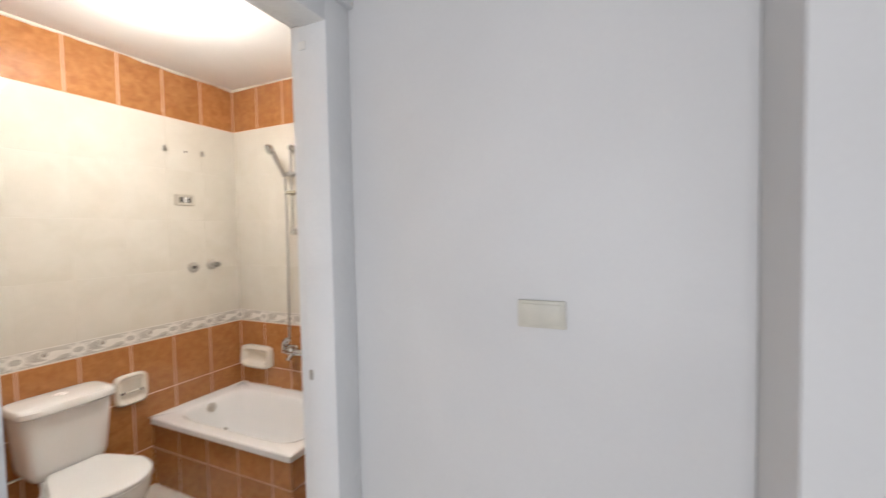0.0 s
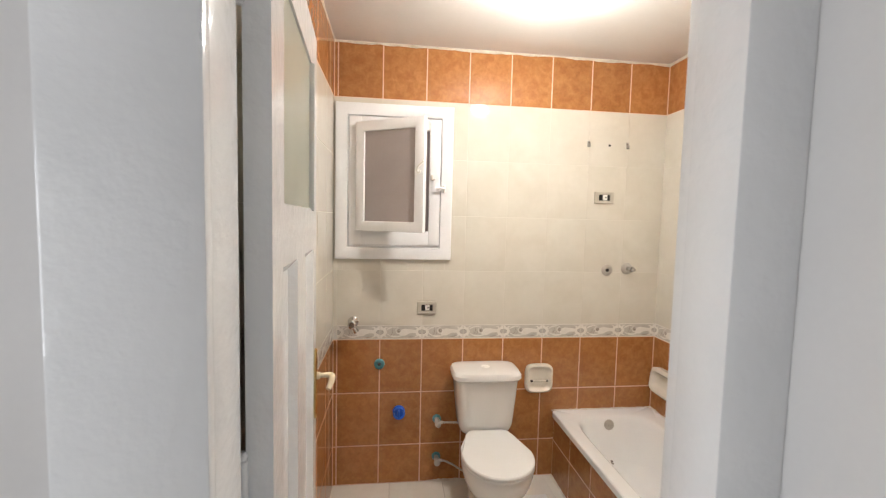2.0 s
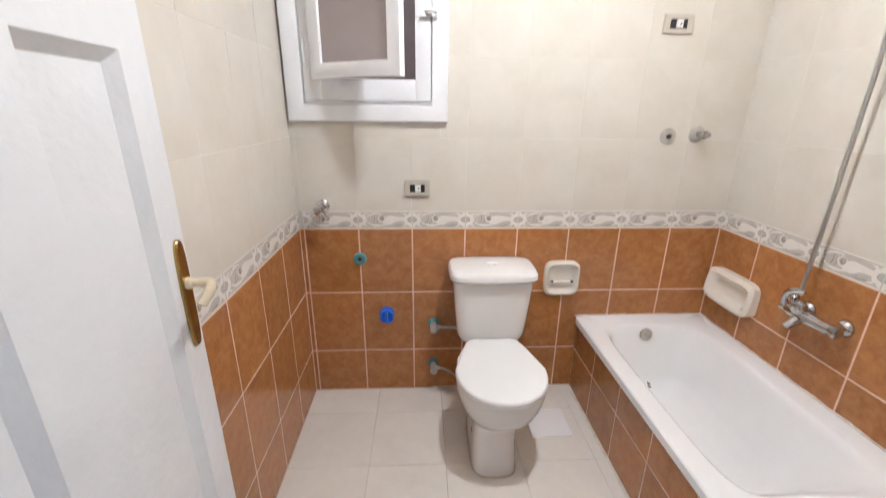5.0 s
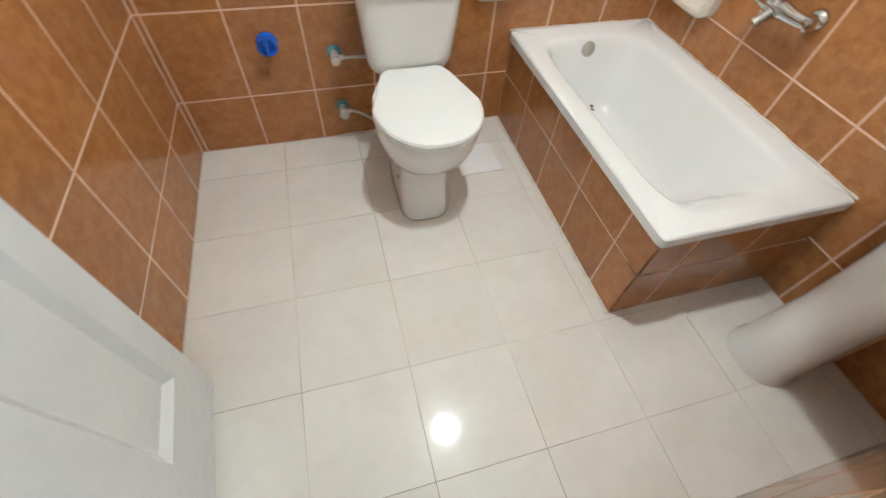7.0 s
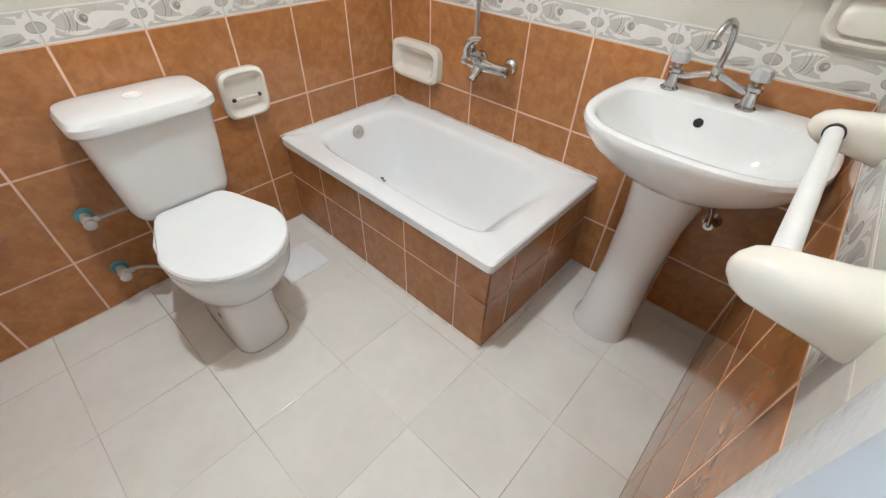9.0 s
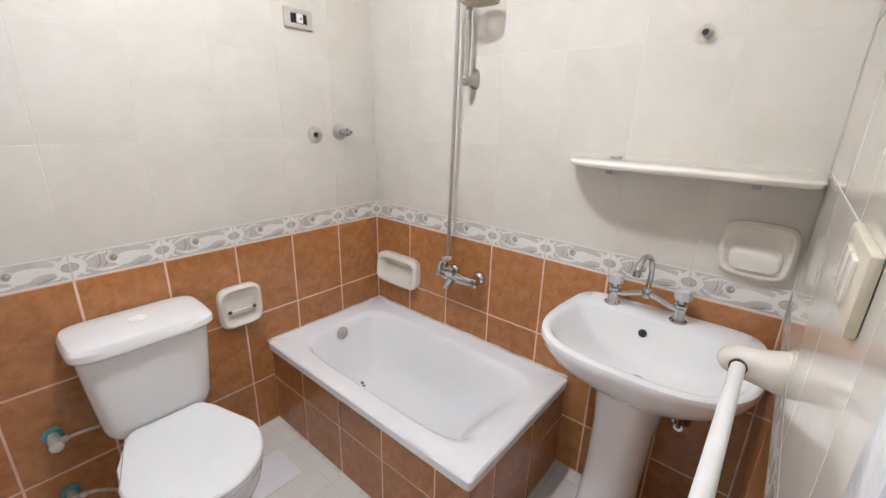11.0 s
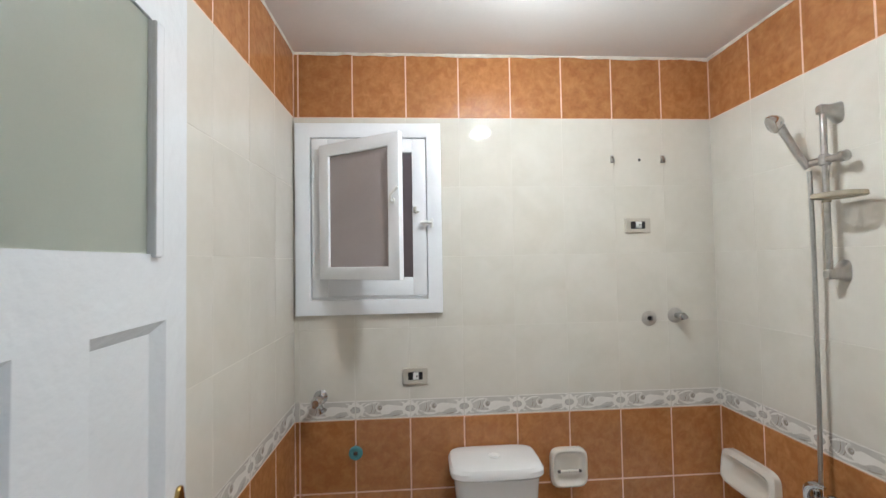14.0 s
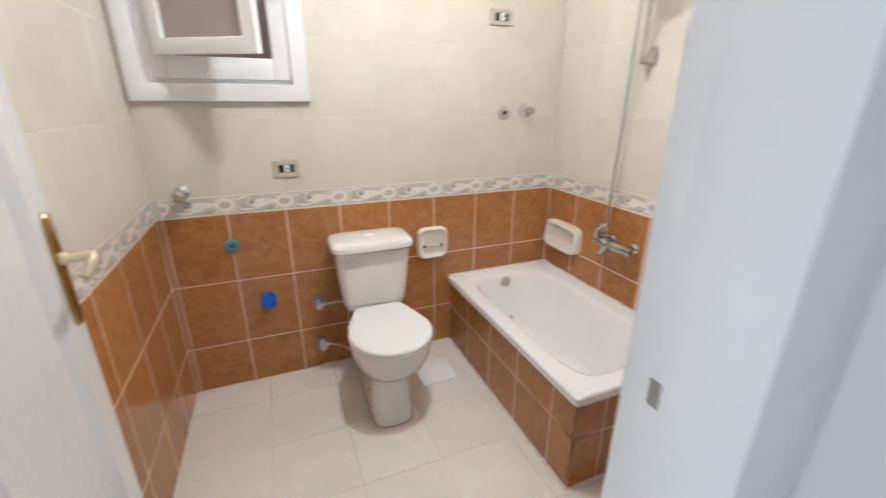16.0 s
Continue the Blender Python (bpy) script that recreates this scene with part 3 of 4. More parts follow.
# sealing bead between tub rim and wall tiles
bm = bmesh.new()
for a, b, n in (((TX0, 0.0), (2.02, 0.0), (0, -1)), ((2.02, 0.0), (2.02, -1.15), (-1, 0))):
    rings = []
    for i in range(61):
        x, y = a[0] + (b[0] - a[0]) * i / 60, a[1] + (b[1] - a[1]) * i / 60
        q = max(0.002, 0.006 + 0.005 * noise.noise(Vector((x * 13, y * 13, 2.0))) + 0.003 * noise.noise(Vector((x * 50, y * 50, 5.0))))
        rings.append([Vector((x, y, TZ - 0.004)), Vector((x + n[0] * q, y + n[1] * q, TZ + 0.0004)), Vector((x + n[0] * q * 0.5, y + n[1] * q * 0.5, TZ + q * 0.6)), Vector((x + n[0] * 0.0006, y + n[1] * 0.0006, TZ + q * 0.9))])
    loft(bm, rings)
tagged(part("sealant", bm, M_CEMENT, smooth=False), "uneven sealant bead round the bathtub rim", "trim", kind="structure")
# crumbly cement at the foot of the back wall by the valves
bm = bmesh.new()
rings = []
for i in range(31):
    x = 0.55 + 0.26 * i / 30
    q = max(0.003, (0.016 + 0.014 * noise.noise(Vector((x * 17, 1.0, 0.4))) + 0.006 * noise.noise(Vector((x * 60, 3.0, 0)))) * math.sin(math.pi * (0.06 + 0.88 * i / 30)))
    rings.append([Vector((x, -0.0005, 0.0)), Vector((x, -q, 0.0004)), Vector((x, -q * 0.7, 0.003)), Vector((x, -0.0005, 0.004 + q * 0.5))])
loft(bm, rings)
tagged(part("mortar_smear", bm, M_CEMENT, smooth=False), "crumbly cement smear at the foot of the wall", "trim", kind="structure")

# ---- toilet ----
CX, FX = 0.872, 0.851
toilet = empty("toilet", (CX, -0.4, 0), "white porcelain close-coupled toilet with its lid down", "toilet")


def egg(z, w, back, front, e=2.15, cx=0.872, n=48, back_e=4.0):
    """A level ring, flatter behind and rounder in front."""
    out = []
    mid = min(front + w * 1.18, back - 0.05)
    for i in range(n):
        t = 2 * math.pi * i / n
        c, s = math.cos(t), math.sin(t)
        u = math.copysign(abs(c) ** (2 / e), c)
        if s >= 0:
            k = back_e
            v = math.copysign(abs(s) ** (2 / k), s)
            u = math.copysign(abs(c) ** (2 / k), c)
            y = mid + (back - mid) * v
        else:
            v = abs(s) ** (2 / e)
            y = mid - (mid - front) * v
        out.append(Vector((cx + w * u, y, z)))
    return out


bm = bmesh.new()
bowl_rings = [egg(0.0, 0.094, -0.17, -0.590, 3.2, FX), egg(0.010, 0.096, -0.17, -0.592, 3.2, FX), egg(0.05, 0.093, -0.17, -0.586, 3.2, FX), egg(0.14, 0.089, -0.16, -0.574, 3.0, FX), egg(0.205, 0.090, -0.15, -0.572, 2.8, FX + 0.004),
          egg(0.228, 0.096, -0.14, -0.578, 2.6, FX + 0.006), egg(0.243, 0.115, -0.14, -0.594, 2.4, FX + 0.010), egg(0.262, 0.139, -0.13, -0.616, 2.2, FX + 0.015), egg(0.290, 0.160, -0.12, -0.637, 2.15, FX + 0.019), egg(0.325, 0.174, -0.11, -0.652),
          egg(0.360, 0.182, -0.10, -0.660), egg(0.388, 0.184, -0.10, -0.662), egg(0.397, 0.180, -0.105, -0.657)]
for ring in bowl_rings[4:]:
    # narrower towards the cistern
    for p in ring:
        f = min(1.0, max(0.0, (p.y + 0.39) / 0.21))
        p.x = CX + (p.x - CX) * (1 - 0.30 * f * f * (3 - 2 * f))
loft(bm, bowl_rings)
local(part("bowl", bm, M_PORCELAIN), toilet)

def lid_ring(z, k):
    """The closed seat lid: narrow at the hinge, wide and round in front."""
    out = []
    for p in egg(z, 0.187 * k, -0.222 - (1 - k) * 0.05, -0.672 + (1 - k) * 0.18, back_e=14.0):
        f = min(1.0, max(0.0, (p.y + 0.425) / 0.203))
        out.append(Vector((CX + (p.x - CX) * (1 - 0.40 * f * (0.45 + 0.55 * f * (2 - f))), p.y, z)))
    return out


bm = bmesh.new()
loft(bm, [lid_ring(0.398, 0.975), lid_ring(0.400, 0.995), lid_ring(0.410, 1.0), lid_ring(0.414, 0.98)])
local(part("seat", bm, M_SEAT), toilet)
bm = bmesh.new()
loft(bm, [lid_ring(0.415, 0.985), lid_ring(0.418, 1.0), lid_ring(0.427, 1.0), lid_ring(0.433, 0.97), lid_ring(0.436, 0.86), lid_ring(0.437, 0.5)])
local(part("seat_lid", bm, M_SEAT), toilet)
for dx in (-0.075, 0.075):
    bm = bmesh.new()
    rod(bm, (CX + dx - 0.02, -0.232, 0.425), (CX + dx + 0.02, -0.232, 0.425), 0.012, 14)
    local(part("seat_hinge", bm, M_SEAT), toilet)


def tank(z, a, y0, y1, e=6):
    return oval(CX, (y0 + y1) / 2, z, a, (y1 - y0) / 2, 48, e)


bm = bmesh.new()
loft(bm, [tank(0.392, 0.110, -0.19, -0.04), tank(0.397, 0.128, -0.200, -0.03), tank(0.409, 0.143, -0.209, -0.024), tank(0.428, 0.153, -0.215, -0.021), tank(0.452, 0.160, -0.218, -0.02), tank(0.59, 0.173, -0.226, -0.018), tank(0.716, 0.183, -0.232, -0.016), tank(0.722, 0.183, -0.232, -0.016)])
local(part("cistern", bm, M_PORCELAIN), toilet)
bm = bmesh.new()
loft(bm, [tank(0.715, 0.186, -0.236, -0.012, 5), tank(0.719, 0.195, -0.248, -0.008, 5), tank(0.730, 0.201, -0.256, -0.006, 5), tank(0.750, 0.200, -0.255, -0.006, 5), tank(0.763, 0.191, -0.244, -0.012, 5),
          tank(0.7685, 0.170, -0.215, -0.035, 4), tank(0.770, 0.08, -0.15, -0.09, 3)])
local(part("cistern_lid", bm, M_PORCELAIN), toilet)
bm = bmesh.new()
turned(bm, (CX, -0.13, 0.768), (0, 0, 1), [(0, 0.026), (0.004, 0.026), (0.006, 0.023), (0.0045, 0.018), (0.007, 0.016), (0.008, 0.01)], 28)
local(part("flush_button", bm, M_WHITEPL), toilet)
# dark discs on the pedestal, the holes' shade given by their colour
for side in (-1, 1):
    bm = bmesh.new()
    turned(bm, (FX + side * 0.0885, -0.46, 0.13), (side, 0, 0), [(0, 0.010), (0.003, 0.010), (0.003, 0.007), (0.001, 0.002)], 14)
    local(part("bolt_hole", bm, M_CRUMB_HOLE, label="dark fixing hole"), toilet)
bm = bmesh.new()
loft(bm, [egg(0.0005, 0.0985, -0.166, -0.5955, 3.2, FX), egg(0.004, 0.0975, -0.167, -0.5940, 3.2, FX), egg(0.005, 0.094, -0.17, -0.590, 3.2, FX)])
local(part("base_seal", bm, M_SEAL, label="grimy sealant line"), toilet)

# floor drain tile beside the toilet
drain = empty("floor_drain", (1.15, -0.27, 0), "square white floor drain cover beside the toilet", "floor drain")
bm = bmesh.new()
box(bm, 1.057, 1.250, -0.382, -0.192, 0.0, 0.006, 0.002)
local(part("cover", bm, M_ENAMEL), drain)

# ---- water fittings on the back wall ----
def stop_valve(z):
    v = empty("stop_valve", (0.607, 0, z), "chrome stop valve with teal collar feeding the toilet", "valve", "toilet valves")
    bm = bmesh.new()
    turned(bm, (0.607, 0, z), (0, -1, 0), [(0, 0.027), (0.006, 0.027), (0.010, 0.022), (0.011, 0.016)], 20)
    local(part("collar", bm, M_TEAL, label="teal plastic collar"), v)
    bm = bmesh.new()
    turned(bm, (0.607, -0.01, z), (0, -1, 0), [(0, 0.014), (0.02, 0.014), (0.022, 0.017), (0.045, 0.017), (0.048, 0.012), (0.06, 0.012)], 16)
    rod(bm, (0.607, -0.045, z - 0.004), (0.64, -0.045, z - 0.004), 0.010, 12)
    local(part("valve_body", bm, M_NICKEL), v)
    bm = bmesh.new()
    turned(bm, (0.607, -0.068, z), (0, -1, 0), [(0, 0.010), (0.003, 0.019), (0.014, 0.019), (0.017, 0.014)], 8)
    local(part("knob", bm, M_NICKEL), v)
    bm = bmesh.new()
    if z > 0.3:
        tube(bm, bezier((0.64, -0.045, z - 0.004), (0.69, -0.045, z - 0.006), (0.70, -0.07, z + 0.01), (0.742, -0.09, z + 0.012)), 0.006, 10)
    else:
        tube(bm, bezier((0.64, -0.045, z - 0.004), (0.69, -0.05, z - 0.01), (0.73, -0.10, z - 0.03), (0.785, -0.22, z + 0.01)), 0.006, 10)
    local(part("supply_pipe", bm, M_HOSE), v)


stop_valve(0.400)
stop_valve(0.160)

cap = empty("wall_plug", (0.252, 0, 0.752), "round teal plastic cap closing a pipe", "pipe cap")
bm = bmesh.new()
turned(bm, (0.252, 0.0, 0.752), (0, -1, 0), [(0, 0.032), (0.008, 0.031), (0.012, 0.026), (0.012, 0.016), (0.006, 0.014)], 24)
local(part("rim", bm, M_TEAL), cap)
bm = bmesh.new()
box(bm, 0.244, 0.260, -0.012, -0.004, 0.744, 0.760, 0.002)
local(part("plug", bm, M_DARK), cap)
cap = empty("pipe_plug", (0.372, 0, 0.458), "bright blue plastic plug in a waste pipe", "pipe plug")
bm = bmesh.new()
turned(bm, (0.372, 0.0, 0.458), (0.05, -1, -0.1), [(0, 0.036), (0.006, 0.037), (0.008, 0.030), (0.03, 0.030), (0.034, 0.036), (0.040, 0.036), (0.041, 0.03), (0.03, 0.026)], 24)
local(part("sleeve", bm, M_BLUE), cap)
bm = bmesh.new()
box(bm, 0.366, 0.378, -0.058, -0.02, 0.43, 0.482, 0.003)
local(part("tab", bm, M_BLUE), cap)

tap = empty("angle_tap", (0.088, 0, 1.01), "small chrome angle tap on the border tiles", "tap")
bm = bmesh.new()
turned(bm, (0.095, 0.0, 1.012), (0, -1, 0), [(0, 0.032), (0.003, 0.032), (0.014, 0.02), (0.016, 0.014), (0.05, 0.014), (0.054, 0.02), (0.075, 0.02), (0.08, 0.015)], 20)
local(part("tap_body", bm, M_CHROME), tap)
bm = bmesh.new()
turned(bm, (0.097, -0.062, 1.002), (0.55, -0.1, -0.85), [(0, 0.012), (0.03, 0.012), (0.032, 0.016), (0.045, 0.016), (0.047, 0.010)], 16)
local(part("outlet", bm, M_CHROME), tap)
bm = bmesh.new()
turned(bm, (0.095, -0.078, 1.014), (0, -1, 0), [(0, 0.01), (0.004, 0.024), (0.016, 0.024), (0.022, 0.016)], 10)
local(part("knob", bm, M_CHROME), tap)

ros = empty("wall_rosette", (1.670, 0, 1.333), "round metal rosette over a capped shower pipe", "rosette", "shower pipes")
bm = bmesh.new()
turned(bm, (1.670, 0, 1.333), (0, -1, 0), [(0, 0.037), (0.004, 0.036), (0.010, 0.026), (0.011, 0.014), (0.006, 0.012)], 26)
local(part("disc", bm, M_ROSETTE), ros)
# black disc, coloured as the shade inside the pipe end
bm = bmesh.new()
turned(bm, (1.670, -0.0045, 1.333), (0, -1, 0), [(0, 0.011), (0.003, 0.011)], 16)
local(part("pipe_hole", bm, M_BLACK), ros)
ros = empty("shower_stop_tap", (1.803, 0, 1.345), "round metal rosette with a stub tap", "tap", "shower pipes")
bm = bmesh.new()
turned(bm, (1.803, 0, 1.345), (0, -1, 0), [(0, 0.038), (0.004, 0.037), (0.012, 0.026), (0.014, 0.016)], 26)
local(part("disc", bm, M_ROSETTE), ros)
bm = bmesh.new()
turned(bm, (1.803, -0.012, 1.345), (0, -1, 0), [(0, 0.014), (0.03, 0.014), (0.033, 0.018), (0.05, 0.018), (0.053, 0.011), (0.075, 0.009)], 16)
rod(bm, (1.803, -0.07, 1.333), (1.803, -0.07, 1.357), 0.005, 10)
local(part("stub", bm, M_CHROME), ros)


# ---- sockets, hooks ----
def socket(cx, z, w, h):
    s = empty("wall_socket", (cx, 0, z), "taupe wall socket plate with its modules missing", "socket", "open wall sockets")
    bm = bmesh.new()
    b = bmesh.new()
    rim_plate(b, w, h, w * 0.56, h * 0.48, 0.010, 0.0025, 26, 0.002, 64)
    merge(bm, b, 0, pose(cx, 0, z, 90))
    local(part("plate", bm, M_PLATE), s)
    bm = bmesh.new()
    box(bm, cx - w * 0.31, cx + w * 0.31, -0.0082, -0.0015, z - h * 0.24, z + h * 0.24)
    local(part("recess", bm, M_BLACK), s)
    bm = bmesh.new()
    box(bm, cx - w * 0.09, cx + w * 0.13, -0.0135, -0.008, z - h * 0.21, z + h * 0.23, 0.0015)
    local(part("module", bm, M_WHITEPL), s)
    bm = bmesh.new()
    box(bm, cx + 0.003, cx + 0.010, -0.0142, -0.0134, z - h * 0.04, z + h * 0.05)
    local(part("contact", bm, M_DARK), s)


socket(0.531, 1.095, 0.117, 0.074)
socket(1.626, 1.787, 0.127, 0.074)
for x in (1.509, 1.764):
    h = empty("wall_hook", (x, 0, 2.115), "small metal mirror clip screwed to the tiles", "hook", "mirror clips")
    bm = bmesh.new()
    box(bm, x - 0.008, x + 0.008, -0.006, 0.0, 2.095, 2.132, 0.002)
    box(bm, x - 0.007, x + 0.007, -0.016, -0.004, 2.095, 2.103, 0.002)
    box(bm, x - 0.007, x + 0.007, -0.018, -0.014, 2.095, 2.115, 0.0015)
    local(part("clip", bm, M_SATIN), h)
    bm = bmesh.new()
    turned(bm, (x, -0.006, 2.122), (0, -1, 0), [(0, 0.005), (0.002, 0.004), (0.003, 0.001)], 10)
    local(part("screw", bm, M_CHROME), h)
# no bore is cut; the disc's black gives the hole its depth
bm = bmesh.new()
turned(bm, (1.648, 0.0008, 2.110), (0, -1, 0), [(0, 0.008), (0.0012, 0.007), (0.0014, 0.004)], 12)
tagged(part("screw_hole", bm, M_BLACK), "small dark screw hole in a cream tile", "hole")

# ---- ceramic holders ----
ph = empty("paper_holder", (1.247, 0, 0.65), "ivory ceramic toilet paper holder with a bare roller bar", "paper holder")
bm = bmesh.new()
b = bmesh.new()
rim_plate(b, 0.178, 0.182, 0.136, 0.138, 0.030, 0.009, 4.5, 0.004, 48)
merge(bm, b, 0, pose(1.247, 0, 0.646, 90))
local(part("dish", bm, M_IVORY), ph)
for dx in (-0.057, 0.057):
    bm = bmesh.new()
    rod(bm, (1.247 + dx, -0.024, 0.632), (1.247 + dx * 0.75, -0.024, 0.632), 0.007, 10)
    local(part("pin", bm, M_DARK, label="dark metal roller pin"), ph)
bm = bmesh.new()
rod(bm, (1.247 - 0.046, -0.024, 0.632), (1.247 + 0.046, -0.024, 0.632), 0.0055, 12)
rod(bm, (1.247 - 0.004, -0.024, 0.632), (1.247 + 0.004, -0.024, 0.632), 0.0075, 12)
local(part("roller_bar", bm, M_IVORY), ph)

sh = empty("soap_holder", (2.02, -0.175, 0.645), "ivory ceramic soap holder above the bathtub", "soap holder")
bm = bmesh.new()
b = bmesh.new()
rim_plate(b, 0.295, 0.165, 0.232, 0.096, 0.046, 0.012, 5, 0.006, 56)
for v in b.verts:                              # the lower lip stands out further
    v.co.z *= 1.0 - 0.20 * max(-1, min(1, v.co.y / 0.08))
merge(bm, b, 0, pose(2.02, -0.18, 0.645, 90, 0, -90))
local(part("dish", bm, M_IVORY), sh)

sd = empty("soap_dish", (2.02, -1.635, 1.085), "ivory ceramic soap dish set into the cream tiles", "soap dish")
bm = bmesh.new()
b = bmesh.new()
rim_plate(b, 0.178, 0.165, 0.135, 0.122, 0.022, 0.008, 4.5, 0.003, 48)
merge(bm, b, 0, pose(2.02, -1.638, 1.085, 90, 0, -90))
local(part("dish", bm, M_IVORY), sd)
bm = bmesh.new()
b = bmesh.new()
loft(b, [oval(0, -0.022, 0.003, 0.063, 0.036, 24, 4), oval(0, -0.026, 0.020, 0.062, 0.031, 24, 4), oval(0, -0.032, 0.027, 0.057, 0.023, 24, 4)])
for i in range(5):
    box(b, -0.045 + i * 0.02, -0.037 + i * 0.02, -0.058, -0.046, 0.005, 0.026, 0.002)
merge(bm, b, 0, pose(2.02, -1.638, 1.085, 90, 0, -90))
local(part("ledge", bm, M_IVORY), sd)

# ---- shelf ----
shelf = empty("wall_shelf", (2.02, -1.4, 1.31), "cream ceramic wall shelf with a rounded end", "shelf")
bm = bmesh.new()
SX, SY0, SY1, SD = 2.019, -1.737, -1.072, 0.160


def shelf_ring(z, inset):
    pts = [Vector((SX, SY0 + inset, z)), Vector((SX - SD + inset + 0.03, SY0 + inset, z)), Vector((SX - SD + inset + 0.008, SY0 + inset + 0.008, z)), Vector((SX - SD + inset, SY0 + inset + 0.03, z))]
    for i in range(13):
        a = math.pi / 2 * i / 12
        r = 0.15
        pts.append(Vector((SX - SD + inset + (SD - 0.03) * (1 - math.cos(a)), SY1 - r - inset + r * math.sin(a), z)))
    pts.append(Vector((SX, SY1 - inset, z)))
    return pts


loft(bm, [shelf_ring(1.284, 0.018), shelf_ring(1.287, 0.006), shelf_ring(1.292, 0.001), shelf_ring(1.299, 0.0), shelf_ring(1.304, 0.003), shelf_ring(1.306, 0.009)])
local(part("board", bm, M_IVORY), shelf)
for y in (-1.20, -1.60):
    bm = bmesh.new()
    box(bm, 1.965, 2.019, y - 0.010, y + 0.010, 1.272, 1.286, 0.004)
    box(bm, 2.002, 2.019, y - 0.012, y + 0.012, 1.256, 1.286, 0.004)
    local(part("bracket", bm, M_SATIN, label="small metal bracket"), shelf)
bm = bmesh.new()
box(bm, 1.995, 2.018, -1.228, -1.196, 1.300, 1.317, 0.004)
local(part("clip", bm, M_SATIN, label="small grey clip"), shelf)

hk = empty("broken_hook", (2.02, -1.40, 1.66), "chipped remains of a metal wall fixture", "hook")
bm = bmesh.new()
turned(bm, (2.02, -1.398, 1.662), (-1, 0, 0), [(0, 0.028), (0.002, 0.024), (0.003, 0.012)], 14)
local(part("chipped_patch", bm, M_CEMENT), hk)
bm = bmesh.new()
turned(bm, (2.018, -1.406, 1.663), (-1, 0.1, 0.05), [(0, 0.013), (0.012, 0.011), (0.022, 0.012), (0.024, 0.008)], 14)
local(part("stub", bm, M_SATIN), hk)
bm = bmesh.new()
turned(bm, (1.9945, -1.4036, 1.664), (-1, 0.1, 0.05), [(0, 0.0085), (0.0015, 0.0085)], 12)
local(part("bore", bm, M_BLACK), hk)

# ---- shower rail, hand shower, mixer ----
RY, RX = -0.618, 1.962
rail = empty("shower_rail", (2.02, RY, 1.55), "satin metal shower rail with hand shower and soap tray", "shower")
bm = bmesh.new()
rod(bm, (RX, RY, 1.555), (RX, RY, 2.135), 0.0095, 16)
local(part("rail", bm, M_SATIN), rail)
for z, k in ((2.128, 1), (1.562, -1)):
    bm = bmesh.new()
    loft(bm, [[Vector((2.019, RY + p.x, z + p.y - 0.008 * k)) for p in oval(0, 0, 0, 0.022, 0.038, 20, 3)], [Vector((1.985, RY + p.x, z + p.y)) for p in oval(0, 0, 0, 0.017, 0.02, 20, 3)],
              [Vector((1.952, RY + p.x, z + p.y + 0.004 * k)) for p in oval(0, 0, 0, 0.015, 0.017, 20, 3)], [Vector((1.946, RY + p.x, z + p.y + 0.004 * k)) for p in oval(0, 0, 0, 0.010, 0.012, 20, 3)]])
    local(part("bracket", bm, M_SATIN), rail)
bm = bmesh.new()
turned(bm, (RX, RY, 1.935), (0, 0, 1), [(0, 0.014), (0.003, 0.017), (0.035, 0.017), (0.038, 0.014)], 18)
rod(bm, (RX, RY - 0.055, 1.953), (RX - 0.005, RY + 0.065, 1.953), 0.0125, 16)
turned(bm, (RX, RY - 0.05, 1.953), (0, -1, 0), [(0, 0.012), (0.006, 0.019), (0.022, 0.019), (0.026, 0.013)], 16)
local(part("slider", bm, M_SATIN), rail)
bm = bmesh.new()
HA, HB = Vector((RX - 0.012, RY + 0.052, 1.935)), Vector((RX - 0.075, RY + 0.098, 2.115))
tube(bm, [HA.lerp(HB, i / 10) for i in range(11)], 0.01, 14, [0.0095, 0.011, 0.0115, 0.012, 0.012, 0.0125, 0.013, 0.0135, 0.0145, 0.016, 0.018])
local(part("hand_shower", bm, M_SATIN), rail)
bm = bmesh.new()
turned(bm, HB + Vector((0.012, -0.004, 0.012)), (-0.8, 0.35, -0.45), [(0, 0.016), (0.008, 0.026), (0.024, 0.034), (0.036, 0.035), (0.040, 0.030), (0.041, 0.004)], 24)
local(part("shower_head", bm, M_CHROME), rail)
bm = bmesh.new()
turned(bm, (RX, RY, 1.806), (0, 0, 1), [(0, 0.013), (0.022, 0.013)], 14)
b = bmesh.new()
n = 32
loft(b, [oval(0, 0, z, 0.058 - i, 0.066 - i, n, 3) for z, i in ((-0.009, 0.003), (-0.006, 0.0), (0.006, 0.0), (0.008, 0.002), (0.006, 0.007), (-0.005, 0.008), (-0.009, 0.007))], False, False)
tray_m = pose(RX - 0.030, RY - 0.068, 1.822)
merge(bm, b, 0, tray_m)
local(part("soap_tray", bm, M_TRAY, label="slotted clouded plastic soap tray"), rail)
for i in range(7):
    y = -0.051 + 0.017 * i
    reach = 0.054 * (1 - (abs(y) / 0.066) ** 3) ** (1 / 3)
    bm = bmesh.new()
    box(bm, -reach, reach, y - 0.0055, y + 0.0055, -0.007, -0.003, 0.001)
    bmesh.ops.transform(bm, matrix=tray_m, verts=bm.verts)
    local(part("slat", bm, M_TRAY), rail)
bm = bmesh.new()
HOSE_Y = -0.55
tube(bm, bezier((HA.x + 0.003, HA.y - 0.003, 1.925), (HA.x + 0.01, HA.y - 0.004, 1.7), (1.966, HOSE_Y - 0.005, 1.2), (1.962, HOSE_Y, 0.800), 30), 0.0075, 12)
local(part("hose", bm, M_HOSE), rail)

